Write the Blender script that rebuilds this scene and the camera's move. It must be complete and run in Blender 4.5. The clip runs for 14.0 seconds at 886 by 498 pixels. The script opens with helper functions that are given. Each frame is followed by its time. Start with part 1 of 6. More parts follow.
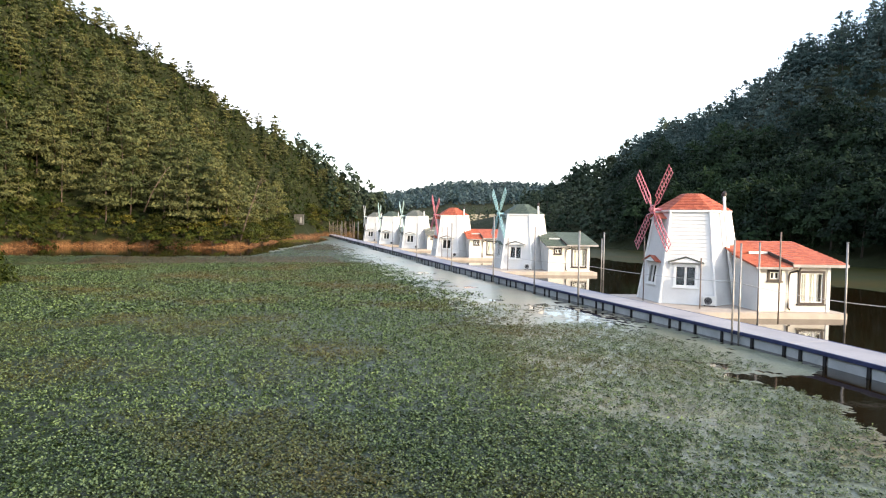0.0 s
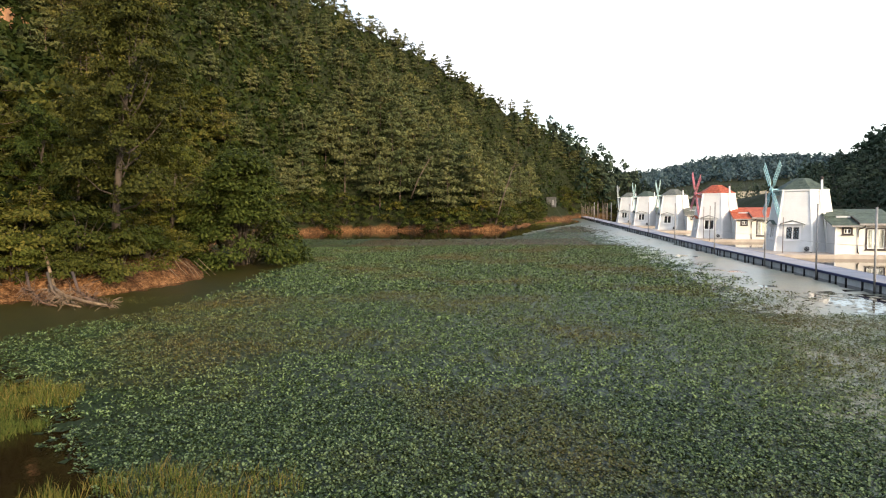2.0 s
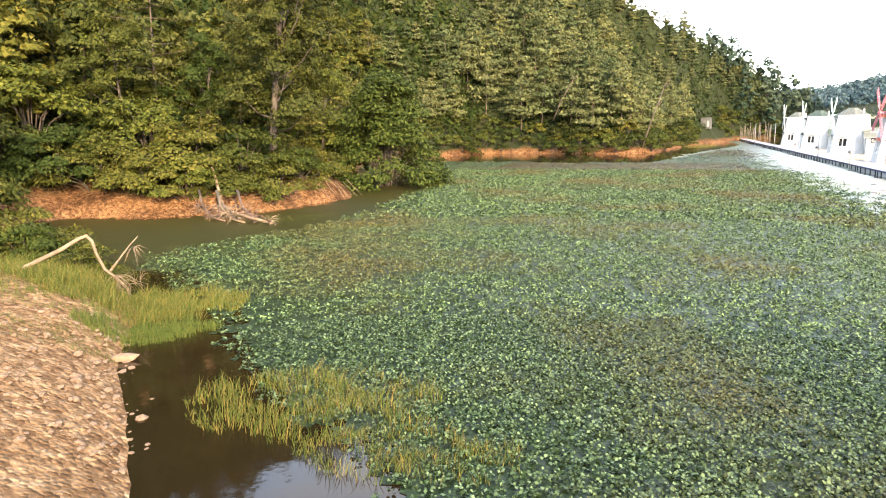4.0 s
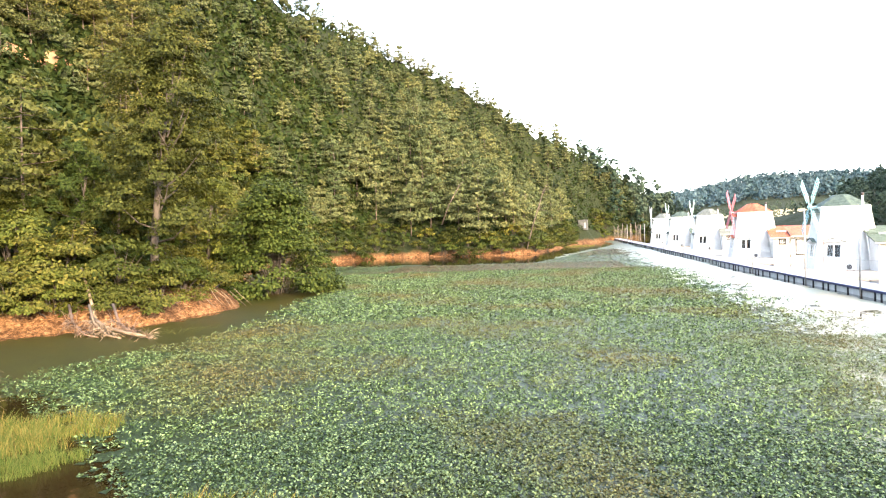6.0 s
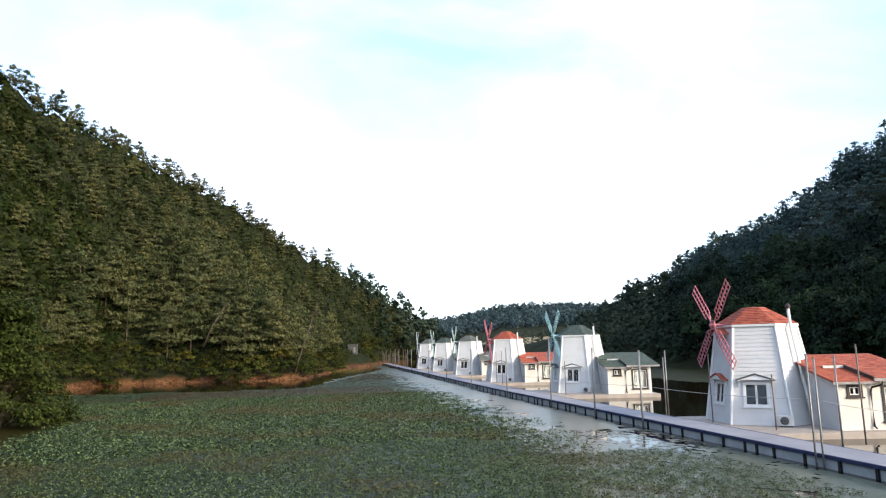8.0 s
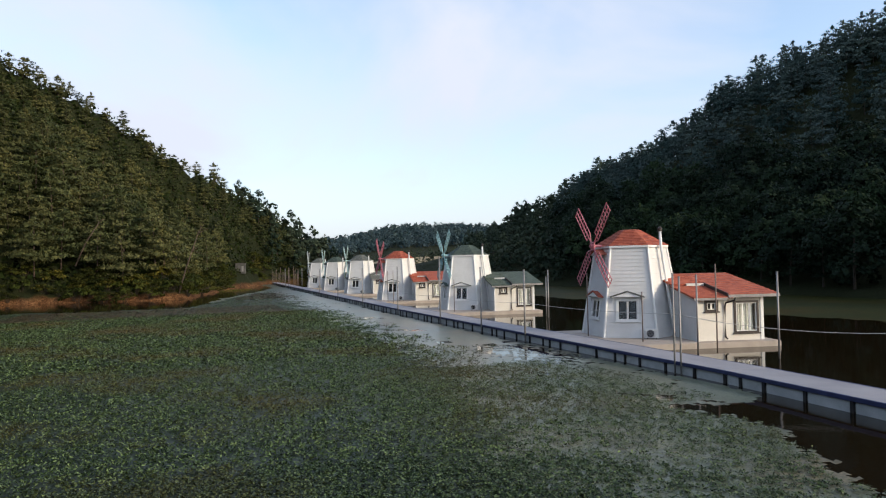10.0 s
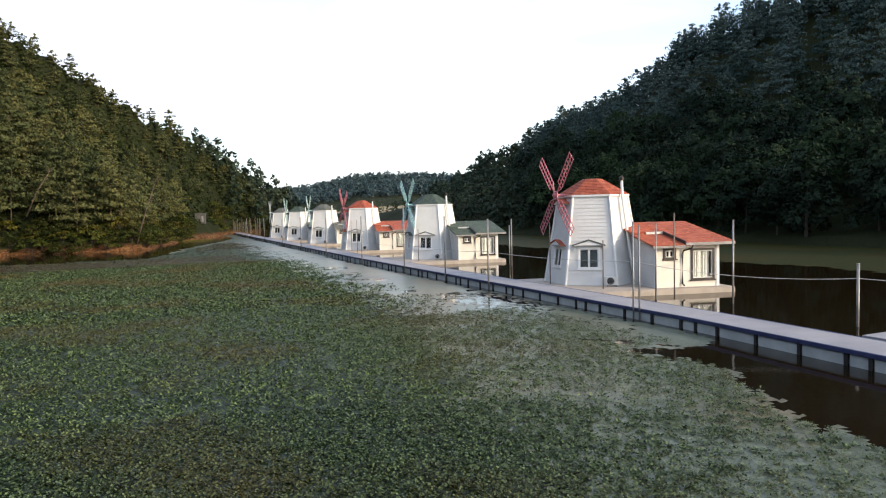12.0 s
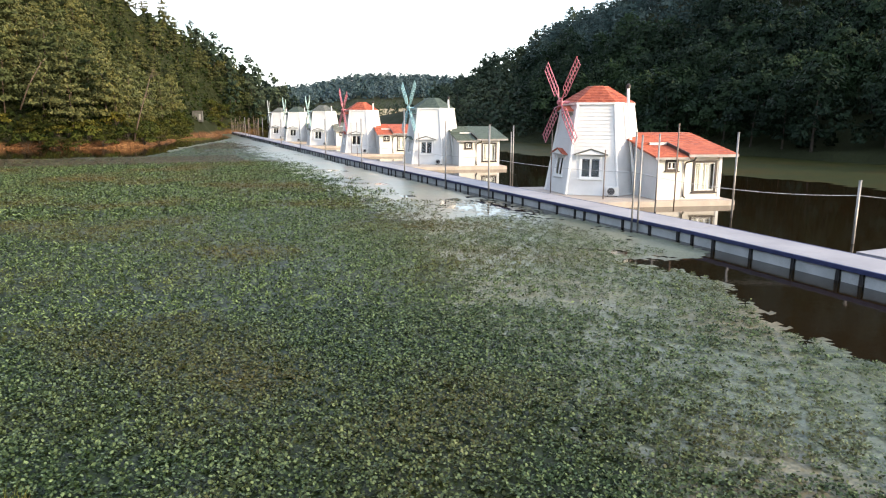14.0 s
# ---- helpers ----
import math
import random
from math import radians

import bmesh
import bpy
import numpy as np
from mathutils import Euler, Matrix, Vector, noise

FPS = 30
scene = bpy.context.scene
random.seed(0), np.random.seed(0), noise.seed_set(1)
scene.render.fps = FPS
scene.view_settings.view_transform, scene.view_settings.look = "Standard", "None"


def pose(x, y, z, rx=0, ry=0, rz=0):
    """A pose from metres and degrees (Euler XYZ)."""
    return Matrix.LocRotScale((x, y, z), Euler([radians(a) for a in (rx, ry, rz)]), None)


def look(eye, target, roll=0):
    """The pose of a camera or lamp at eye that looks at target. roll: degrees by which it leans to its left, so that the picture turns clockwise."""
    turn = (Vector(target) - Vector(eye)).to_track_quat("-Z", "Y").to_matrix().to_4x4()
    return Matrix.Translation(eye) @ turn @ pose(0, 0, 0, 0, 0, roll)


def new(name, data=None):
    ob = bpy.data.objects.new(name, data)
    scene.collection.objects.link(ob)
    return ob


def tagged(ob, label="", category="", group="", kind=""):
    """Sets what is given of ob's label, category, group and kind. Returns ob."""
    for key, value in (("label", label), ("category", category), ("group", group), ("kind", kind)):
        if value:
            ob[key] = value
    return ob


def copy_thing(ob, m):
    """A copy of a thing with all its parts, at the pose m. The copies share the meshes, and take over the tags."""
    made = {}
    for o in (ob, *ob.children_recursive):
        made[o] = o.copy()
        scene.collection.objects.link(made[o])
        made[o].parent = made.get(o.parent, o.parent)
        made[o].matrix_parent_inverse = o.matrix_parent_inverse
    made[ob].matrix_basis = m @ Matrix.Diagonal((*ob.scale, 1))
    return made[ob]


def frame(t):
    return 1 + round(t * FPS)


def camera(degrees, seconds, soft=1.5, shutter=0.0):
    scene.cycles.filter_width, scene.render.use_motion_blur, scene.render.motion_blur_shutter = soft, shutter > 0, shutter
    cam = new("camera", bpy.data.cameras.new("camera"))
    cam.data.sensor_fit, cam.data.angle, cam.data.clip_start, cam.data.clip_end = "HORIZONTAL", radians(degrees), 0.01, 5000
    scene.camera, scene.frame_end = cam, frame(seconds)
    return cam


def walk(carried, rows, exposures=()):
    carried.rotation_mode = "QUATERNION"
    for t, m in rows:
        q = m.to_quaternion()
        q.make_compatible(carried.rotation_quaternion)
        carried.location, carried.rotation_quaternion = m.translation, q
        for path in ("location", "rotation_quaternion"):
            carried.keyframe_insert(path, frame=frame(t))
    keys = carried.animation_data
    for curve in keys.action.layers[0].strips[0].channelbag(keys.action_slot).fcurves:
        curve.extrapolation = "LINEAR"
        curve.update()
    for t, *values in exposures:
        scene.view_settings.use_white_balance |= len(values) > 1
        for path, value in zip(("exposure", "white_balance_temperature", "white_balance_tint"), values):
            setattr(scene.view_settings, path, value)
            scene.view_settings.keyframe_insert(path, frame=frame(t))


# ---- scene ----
cam = camera(67.57, 14.0, soft=1.15)
PATH = [
    (0.0, 0.0, 0.0, 4.35, 87.66, -0.86, -16.15),
    (0.5, 0.0, 0.0, 4.35, 86.48, -0.74, -3.91),
    (1.0, 0.0, 0.0, 4.35, 85.99, -0.19, 2.13),
    (1.5, 0.0, 0.0, 4.35, 85.71, -0.07, 4.49),
    (2.0, 0.0, 0.0, 4.35, 86.07, 0.59, 5.37),
    (2.5, 0.0, 0.0, 4.35, 81.83, 0.23, 13.56),
    (2.7, 0.0, 0.0, 4.35, 79.80, 0.45, 17.38),
    (3.2, 0.0, 0.0, 4.35, 78.90, 0.65, 19.60),
    (4.1, 0.0, 0.0, 4.35, 79.70, 0.80, 17.00),
    (4.8, 0.0, 0.0, 4.35, 80.63, 0.93, 14.41),
    (5.0, 0.0, 0.0, 4.35, 80.93, 1.02, 14.03),
    (5.5, 0.0, 0.0, 4.35, 81.71, 1.37, 12.66),
    (6.0, 0.0, 0.0, 4.35, 88.34, 1.90, 8.05),
    (6.5, 0.0, 0.0, 4.35, 89.90, 1.41, 5.31),
    (7.0, 0.0, 0.0, 4.35, 91.34, 1.81, 2.13),
    (7.5, 0.0, 0.0, 4.35, 97.58, 1.20, -6.03),
    (8.0, 0.0, 0.0, 4.35, 98.47, 1.27, -11.58),
    (8.5, 0.0, 0.0, 4.35, 95.99, 1.68, -14.63),
    (9.0, 0.0, 0.0, 4.35, 94.36, 1.26, -19.42),
    (9.2, 0.0, 0.0, 4.35, 94.03, 1.25, -19.51),
    (11.3, 0.0, 0.0, 4.35, 87.36, 1.16, -23.62),
    (11.5, 0.0, 0.0, 4.35, 87.31, 1.32, -23.51),
    (12.0, 0.0, 0.0, 4.35, 86.90, 1.32, -24.00),
    (12.5, 0.0, 0.0, 4.35, 86.65, 0.98, -24.24),
    (13.0, 0.0, 0.0, 4.35, 82.76, 0.56, -24.40),
    (13.5, 0.0, 0.0, 4.35, 81.99, -0.09, -23.63),
    (14.0, 0.0, 0.0, 4.35, 78.77, -0.21, -23.86),
]
EXPOSURES = [(0.0, 0.45, 6500, 10), (1.0, 0.15, 6500, 10), (2.0, 0.15, 6650, 10), (2.6, 0.35, 6650, 10), (4.8, 1.95, 6700, 10), (5.5, 1.95, 6700, 10), (6.5, 1.6, 6300, 10), (7.5, 0.55, 6250, 10), (8.0, -0.2, 5850, 10), (8.4, -0.65, 5900, 10), (9.2, -0.95, 5950, 10), (11.3, -0.5, 6250, 10), (12.5, -0.25, 6350, 10), (13.0, -0.15, 6400, 10), (14.0, 0.4, 6500, 10)]
walk(cam, [(r[0], pose(*r[1:])) for r in PATH], EXPOSURES)

# ---- light ----
SUN_FROM = Vector((0.60, -0.77, 0.29)).normalized()
world = bpy.data.worlds.new("world")
scene.world = world
world.use_nodes = True
wt = world.node_tree
wt.nodes.clear()
w_out = wt.nodes.new("ShaderNodeOutputWorld")
w_bg = wt.nodes.new("ShaderNodeBackground")
w_bg.inputs["Strength"].default_value = 0.15
w_sky = wt.nodes.new("ShaderNodeTexSky")
w_sky.sky_type = "NISHITA"
w_sky.sun_disc = False
w_sky.sun_elevation = math.asin(SUN_FROM.z)
w_sky.sun_rotation = math.atan2(SUN_FROM.x, SUN_FROM.y)
w_sky.air_density, w_sky.dust_density, w_sky.ozone_density = 1.0, 2.0, 1.0
w_co = wt.nodes.new("ShaderNodeTexCoord")
w_map = wt.nodes.new("ShaderNodeMapping")
w_map.inputs["Scale"].default_value = (1.0, 1.0, 2.2)
w_noise = wt.nodes.new("ShaderNodeTexNoise")
w_noise.inputs["Scale"].default_value = 1.7
w_noise.inputs["Detail"].default_value = 7.0
w_noise.inputs["Roughness"].default_value = 0.52
w_noise.inputs["Distortion"].default_value = 0.5
w_ramp = wt.nodes.new("ShaderNodeMapRange")
w_ramp.inputs["From Min"].default_value, w_ramp.inputs["From Max"].default_value = 0.45, 0.68
w_ramp.inputs["To Min"].default_value, w_ramp.inputs["To Max"].default_value = 0.2, 1.0
w_mix = wt.nodes.new("ShaderNodeMix")
w_mix.data_type = "RGBA"
w_mix.inputs["B"].default_value = (10.2, 10.4, 11.3, 1.0)
wt.links.new(w_co.outputs["Generated"], w_map.inputs["Vector"])
wt.links.new(w_map.outputs["Vector"], w_noise.inputs["Vector"])
wt.links.new(w_noise.outputs["Fac"], w_ramp.inputs["Value"])
w_sep = wt.nodes.new("ShaderNodeSeparateXYZ")
wt.links.new(w_co.outputs["Generated"], w_sep.inputs["Vector"])
w_haze = wt.nodes.new("ShaderNodeMapRange")
w_haze.inputs["From Min"].default_value, w_haze.inputs["From Max"].default_value = 0.0, 0.32
w_haze.inputs["To Min"].default_value, w_haze.inputs["To Max"].default_value = 0.85, 0.0
wt.links.new(w_sep.outputs["Z"], w_haze.inputs["Value"])
w_top = wt.nodes.new("ShaderNodeMath")
w_top.operation = "MAXIMUM"
wt.links.new(w_ramp.outputs["Result"], w_top.inputs[0])
wt.links.new(w_haze.outputs["Result"], w_top.inputs[1])
wt.links.new(w_top.outputs["Value"], w_mix.inputs["Factor"])
w_gain = wt.nodes.new("ShaderNodeVectorMath")
w_gain.operation = "SCALE"
w_gain.inputs["Scale"].default_value = 3.8
wt.links.new(w_sky.outputs["Color"], w_gain.inputs[0])
wt.links.new(w_gain.outputs["Vector"], w_mix.inputs["A"])
wt.links.new(w_mix.outputs["Result"], w_bg.inputs["Color"])
wt.links.new(w_bg.outputs["Background"], w_out.inputs["Surface"])
sun_data = bpy.data.lights.new("sun", "SUN")
sun_data.energy, sun_data.angle, sun_data.color = 4.8, radians(2.0), (1.0, 0.80, 0.54)
sun = new("sun", sun_data)
sun.matrix_world = look(SUN_FROM * 200, (0, 0, 0))


# ---- materials ----
def material(name, rough=0.6, metal=0.0):
    m = bpy.data.materials.new(name)
    m.use_nodes = True
    b = m.node_tree.nodes["Principled BSDF"]
    b.inputs["Roughness"].default_value = rough
    b.inputs["Metallic"].default_value = metal
    return m, m.node_tree, b


def noise_node(nt, scale, detail=4.0, coords="Object", rough=0.55):
    co = nt.nodes.new("ShaderNodeTexCoord")
    n = nt.nodes.new("ShaderNodeTexNoise")
    n.inputs["Scale"].default_value = scale
    n.inputs["Detail"].default_value = detail
    n.inputs["Roughness"].default_value = rough
    nt.links.new(co.outputs[coords], n.inputs["Vector"])
    return n


def ramp(nt, source, stops):
    r = nt.nodes.new("ShaderNodeValToRGB")
    e = r.color_ramp.elements
    while len(e) < len(stops):
        e.new(0.5)
    for k, (p, c) in zip(e, stops):
        k.position, k.color = p, (*c, 1.0)
    nt.links.new(source, r.inputs["Fac"])
    return r


def mix_color(nt, fac, a, b, mode="MIX"):
    m = nt.nodes.new("ShaderNodeMix")
    m.data_type, m.blend_type = "RGBA", mode
    for sock, v in (("Factor", fac), ("A", a), ("B", b)):
        if isinstance(v, (int, float)):
            m.inputs[sock].default_value = v
        elif isinstance(v, tuple):
            m.inputs[sock].default_value = (*v, 1.0)
        else:
            nt.links.new(v, m.inputs[sock])
    return m.outputs["Result"]


def bump(nt, b, height, strength=0.3, distance=0.02):
    n = nt.nodes.new("ShaderNodeBump")
    n.inputs["Strength"].default_value, n.inputs["Distance"].default_value = strength, distance
    nt.links.new(height, n.inputs["Height"])
    nt.links.new(n.outputs["Normal"], b.inputs["Normal"])


def worn(name, a, b, rough=0.6, metal=0.0, scale=3.0, fine=40.0, bump_s=0.15, stain=None):
    """A painted, metal or wooden surface: two tones, fine grain, optional stain colour."""
    m, nt, bs = material(name, rough, metal)
    n1, n2 = noise_node(nt, scale), noise_node(nt, fine, 5.0)
    c = ramp(nt, n1.outputs["Fac"], [(0.35, a), (0.65, b)]).outputs["Color"]
    g = ramp(nt, n2.outputs["Fac"], [(0.3, (0.86, 0.86, 0.86)), (0.7, (1.0, 1.0, 1.0))]).outputs["Color"]
    c = mix_color(nt, 1.0, c, g, "MULTIPLY")
    if stain:
        n3 = noise_node(nt, scale * 2.7, 6.0, rough=0.7)
        f = nt.nodes.new("ShaderNodeMapRange")
        f.inputs["From Min"].default_value, f.inputs["From Max"].default_value = 0.58, 0.8
        f.inputs["To Max"].default_value = 0.6
        nt.links.new(n3.outputs["Fac"], f.inputs["Value"])
        c = mix_color(nt, f.outputs["Result"], c, stain)
    nt.links.new(c, bs.inputs["Base Color"])
    bump(nt, bs, n2.outputs["Fac"], bump_s, 0.01)
    return m


def leafy(name, dark, mid, light, translucent=0.3, rough=0.6, patch=None, patch_scale=0.05, gloss=0.06, per_tree=False, vary=True):
    """Foliage: each leaf and each tree its own tone, with some light through the leaves."""
    m, nt, bs = material(name, rough)
    bs.inputs["Specular IOR Level"].default_value = gloss
    geo = nt.nodes.new("ShaderNodeNewGeometry")
    c = ramp(nt, geo.outputs["Random Per Island"], [(0.0, dark), (0.5, mid), (1.0, light)]).outputs["Color"]
    if per_tree:
        own = nt.nodes.new("ShaderNodeAttribute")
        own.attribute_name = "tone"
        rnd = own.outputs["Fac"]
    else:
        rnd = nt.nodes.new("ShaderNodeObjectInfo").outputs["Random"]
    tone = ramp(nt, rnd, [(0.0, (1.0, 1.0, 1.0)), (1.0, (1.0, 1.0, 1.0))] if not vary else [(0.0, (0.50, 0.62, 0.55)), (0.35, (0.85, 0.92, 0.85)), (0.7, (1.1, 1.08, 1.0)), (1.0, (1.32, 1.24, 1.0))]).outputs["Color"]
    c = mix_color(nt, 1.0, c, tone, "MULTIPLY")
    if patch:
        n = noise_node(nt, patch_scale, 3.0, "Object")
        f = nt.nodes.new("ShaderNodeMapRange")
        f.inputs["From Min"].default_value, f.inputs["From Max"].default_value = 0.47, 0.66
        f.inputs["To Max"].default_value = 0.7
        nt.links.new(n.outputs["Fac"], f.inputs["Value"])
        c = mix_color(nt, f.outputs["Result"], c, patch)
    nt.links.new(c, bs.inputs["Base Color"])
    tr = nt.nodes.new("ShaderNodeBsdfTranslucent")
    nt.links.new(c, tr.inputs["Color"])
    mx = nt.nodes.new("ShaderNodeMixShader")
    mx.inputs["Fac"].default_value = translucent
    nt.links.new(bs.outputs["BSDF"], mx.inputs[1])
    nt.links.new(tr.outputs["BSDF"], mx.inputs[2])
    nt.links.new(mx.outputs["Shader"], nt.nodes["Material Output"].inputs["Surface"])
    return m


M_WHITE = worn("white_siding", (0.70, 0.70, 0.69), (0.61, 0.61, 0.60), 0.55, scale=0.8, stain=(0.46, 0.45, 0.42))
# warm siding copy paints sunlight onto the cabin's front and right walls
M_SUN_SIDING = worn("sun_tinted_siding", (0.70, 0.67, 0.60), (0.64, 0.60, 0.53), 0.55, scale=0.8, stain=(0.48, 0.43, 0.36))
M_TRIM = worn("white_trim", (0.82, 0.82, 0.80), (0.76, 0.76, 0.74), 0.45)
M_BROWN = worn("dark_brown_trim", (0.022, 0.016, 0.014), (0.036, 0.024, 0.020), 0.6)
M_PIPE = worn("grey_pipe", (0.50, 0.51, 0.52), (0.62, 0.62, 0.62), 0.35, 0.6)
M_STEEL = worn("galvanised_steel", (0.22, 0.215, 0.21), (0.32, 0.31, 0.30), 0.5, 0.5, stain=(0.2, 0.13, 0.08))
M_RUST = worn("rusted_pole", (0.16, 0.12, 0.10), (0.24, 0.19, 0.16), 0.7, 0.3)
M_DECK = worn("dock_deck", (0.235, 0.228, 0.245), (0.31, 0.30, 0.315), 0.7, scale=0.6, fine=60, stain=(0.24, 0.22, 0.22))
M_BEAM = worn("blue_edge_beam", (0.022, 0.03, 0.09), (0.04, 0.05, 0.13), 0.5)
M_FLOAT = worn("grey_float", (0.38, 0.40, 0.40), (0.50, 0.52, 0.52), 0.6, scale=1.5, stain=(0.18, 0.19, 0.17))
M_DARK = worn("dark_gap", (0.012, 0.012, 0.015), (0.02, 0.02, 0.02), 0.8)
M_PLAT = worn("beige_concrete", (0.34, 0.29, 0.245), (0.43, 0.375, 0.32), 0.8, scale=1.0, stain=(0.24, 0.20, 0.17))
M_ROPE = worn("pale_rope", (0.40, 0.39, 0.38), (0.52, 0.51, 0.50), 0.7)
M_RED_SAIL = worn("pink_red_paint", (0.50, 0.12, 0.15), (0.60, 0.24, 0.27), 0.5)
M_TEAL_SAIL = worn("teal_paint", (0.24, 0.48, 0.52), (0.42, 0.62, 0.65), 0.5)
M_GREEN_SAIL = worn("pale_green_paint", (0.40, 0.60, 0.55), (0.58, 0.72, 0.70), 0.5)
M_WHITE_SAIL = worn("pale_sail_paint", (0.62, 0.66, 0.66), (0.74, 0.77, 0.77), 0.5)
# bark colour lowered to include the leaf shade on the limbs
M_BARK = worn("bark", (0.034, 0.025, 0.018), (0.065, 0.049, 0.036), 0.9, scale=2.0, fine=14, bump_s=0.6)
M_PINEBARK = worn("pine_bark", (0.06, 0.042, 0.032), (0.12, 0.085, 0.065), 0.9, scale=1.0, fine=10, bump_s=0.6)
M_DEADWOOD = worn("dead_wood", (0.12, 0.080, 0.048), (0.20, 0.140, 0.088), 0.85, scale=3.0, fine=20, bump_s=0.5)
M_TWIG = worn("dry_twigs", (0.09, 0.052, 0.034), (0.155, 0.096, 0.062), 0.9)
M_CASE = worn("appliance_casing", (0.66, 0.66, 0.64), (0.74, 0.74, 0.72), 0.4)
M_GUTTER = worn("weathered_gutter", (0.22, 0.21, 0.20), (0.32, 0.30, 0.29), 0.55)
M_ROOM_DARK = worn("room_darkness", (0.025, 0.028, 0.032), (0.045, 0.048, 0.052), 0.8)
M_CURTAIN = worn("pale_curtain", (0.62, 0.60, 0.55), (0.74, 0.72, 0.66), 0.9)


def shingle(name, a, b, c):
    m, nt, bs = material(name, 0.8)
    co = nt.nodes.new("ShaderNodeTexCoord")
    v = nt.nodes.new("ShaderNodeTexVoronoi")
    v.inputs["Scale"].default_value = 4.5
    nt.links.new(co.outputs["Object"], v.inputs["Vector"])
    sep = nt.nodes.new("ShaderNodeSeparateColor")
    nt.links.new(v.outputs["Color"], sep.inputs["Color"])
    col = ramp(nt, sep.outputs["Red"], [(0.0, a), (0.5, b), (1.0, c)]).outputs["Color"]
    n = noise_node(nt, 45.0, 4.0)
    g = ramp(nt, n.outputs["Fac"], [(0.3, (0.75, 0.75, 0.75)), (0.7, (1.0, 1.0, 1.0))]).outputs["Color"]
    nt.links.new(mix_color(nt, 1.0, col, g, "MULTIPLY"), bs.inputs["Base Color"])
    bump(nt, bs, n.outputs["Fac"], 0.4, 0.01)
    return m


M_RED_ROOF = shingle("red_shingle", (0.27, 0.056, 0.028), (0.35, 0.080, 0.039), (0.43, 0.115, 0.058))
M_GREEN_ROOF = shingle("green_shingle", (0.040, 0.062, 0.050), (0.058, 0.085, 0.068), (0.080, 0.108, 0.088))
M_GREY_ROOF = shingle("grey_green_shingle", (0.09, 0.10, 0.09), (0.125, 0.135, 0.12), (0.16, 0.165, 0.15))

M_GLASS, _nt, _b = material("window_glass", 0.05)
_b.inputs["Base Color"].default_value = (0.9, 0.95, 0.95, 1)
_b.inputs["Transmission Weight"].default_value = 1.0
_b.inputs["IOR"].default_value = 1.3

# water: dark and murky, faint ripples
M_WATER, _nt, _b = material("lake_water", 0.04)
_b.inputs["IOR"].default_value = 1.33
_n = noise_node(_nt, 0.12, 3.0)
_c = ramp(_nt, _n.outputs["Fac"], [(0.35, (0.012, 0.0068, 0.0026)), (0.7, (0.010, 0.0072, 0.0030))])
_nt.links.new(_c.outputs["Color"], _b.inputs["Base Color"])
_r = noise_node(_nt, 2.2, 4.0)
_co = _nt.nodes.new("ShaderNodeTexCoord")
bump(_nt, _b, _r.outputs["Fac"], 0.10, 0.03)

# earth and forest floor: bare orange earth low on the banks, litter and weeds above
M_GROUND, _nt, _b = material("ground_earth", 0.95)
_b.inputs["Specular IOR Level"].default_value = 0.1
_geo = _nt.nodes.new("ShaderNodeNewGeometry")
_sep = _nt.nodes.new("ShaderNodeSeparateXYZ")
_nt.links.new(_geo.outputs["Position"], _sep.inputs["Vector"])
_n1, _n2, _n3 = noise_node(_nt, 0.5, 5.0), noise_node(_nt, 4.0, 6.0), noise_node(_nt, 0.06, 3.0)
_add = _nt.nodes.new("ShaderNodeMath")
_add.operation = "MULTIPLY_ADD"
_add.inputs[1].default_value = 2.2
_nt.links.new(_n1.outputs["Fac"], _add.inputs[0])
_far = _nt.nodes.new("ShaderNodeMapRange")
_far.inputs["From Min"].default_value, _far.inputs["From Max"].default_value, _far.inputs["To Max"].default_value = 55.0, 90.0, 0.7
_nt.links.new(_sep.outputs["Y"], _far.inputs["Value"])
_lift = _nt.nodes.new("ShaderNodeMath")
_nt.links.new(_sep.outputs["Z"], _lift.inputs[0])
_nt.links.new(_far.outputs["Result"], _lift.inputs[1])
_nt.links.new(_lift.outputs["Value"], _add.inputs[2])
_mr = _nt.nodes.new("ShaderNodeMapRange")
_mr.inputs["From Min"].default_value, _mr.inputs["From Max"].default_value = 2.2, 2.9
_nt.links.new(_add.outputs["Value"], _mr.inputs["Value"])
_earth = ramp(_nt, _n2.outputs["Fac"], [(0.25, (0.070, 0.032, 0.013)), (0.5, (0.140, 0.070, 0.030)), (0.75, (0.215, 0.120, 0.060))]).outputs["Color"]
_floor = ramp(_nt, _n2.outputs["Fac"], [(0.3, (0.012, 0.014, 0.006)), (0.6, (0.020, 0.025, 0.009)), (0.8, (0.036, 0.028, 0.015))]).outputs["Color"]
_co = _nt.nodes.new("ShaderNodeTexCoord")
_vor = _nt.nodes.new("ShaderNodeTexVoronoi")
_vor.inputs["Scale"].default_value = 11.0
_nt.links.new(_co.outputs["Object"], _vor.inputs["Vector"])
_cell = _nt.nodes.new("ShaderNodeSeparateColor")
_nt.links.new(_vor.outputs["Color"], _cell.inputs["Color"])
_grit = ramp(_nt, _cell.outputs["Red"], [(0.0, (0.55, 0.5, 0.45)), (0.5, (0.95, 0.95, 0.95)), (1.0, (1.6, 1.6, 1.6))]).outputs["Color"]
_earth = mix_color(_nt, 1.0, _earth, _grit, "MULTIPLY")
_dam = _nt.nodes.new("ShaderNodeMapRange")
_dam.inputs["From Min"].default_value, _dam.inputs["From Max"].default_value = 16.0, 12.0
_nt.links.new(_sep.outputs["Y"], _dam.inputs["Value"])
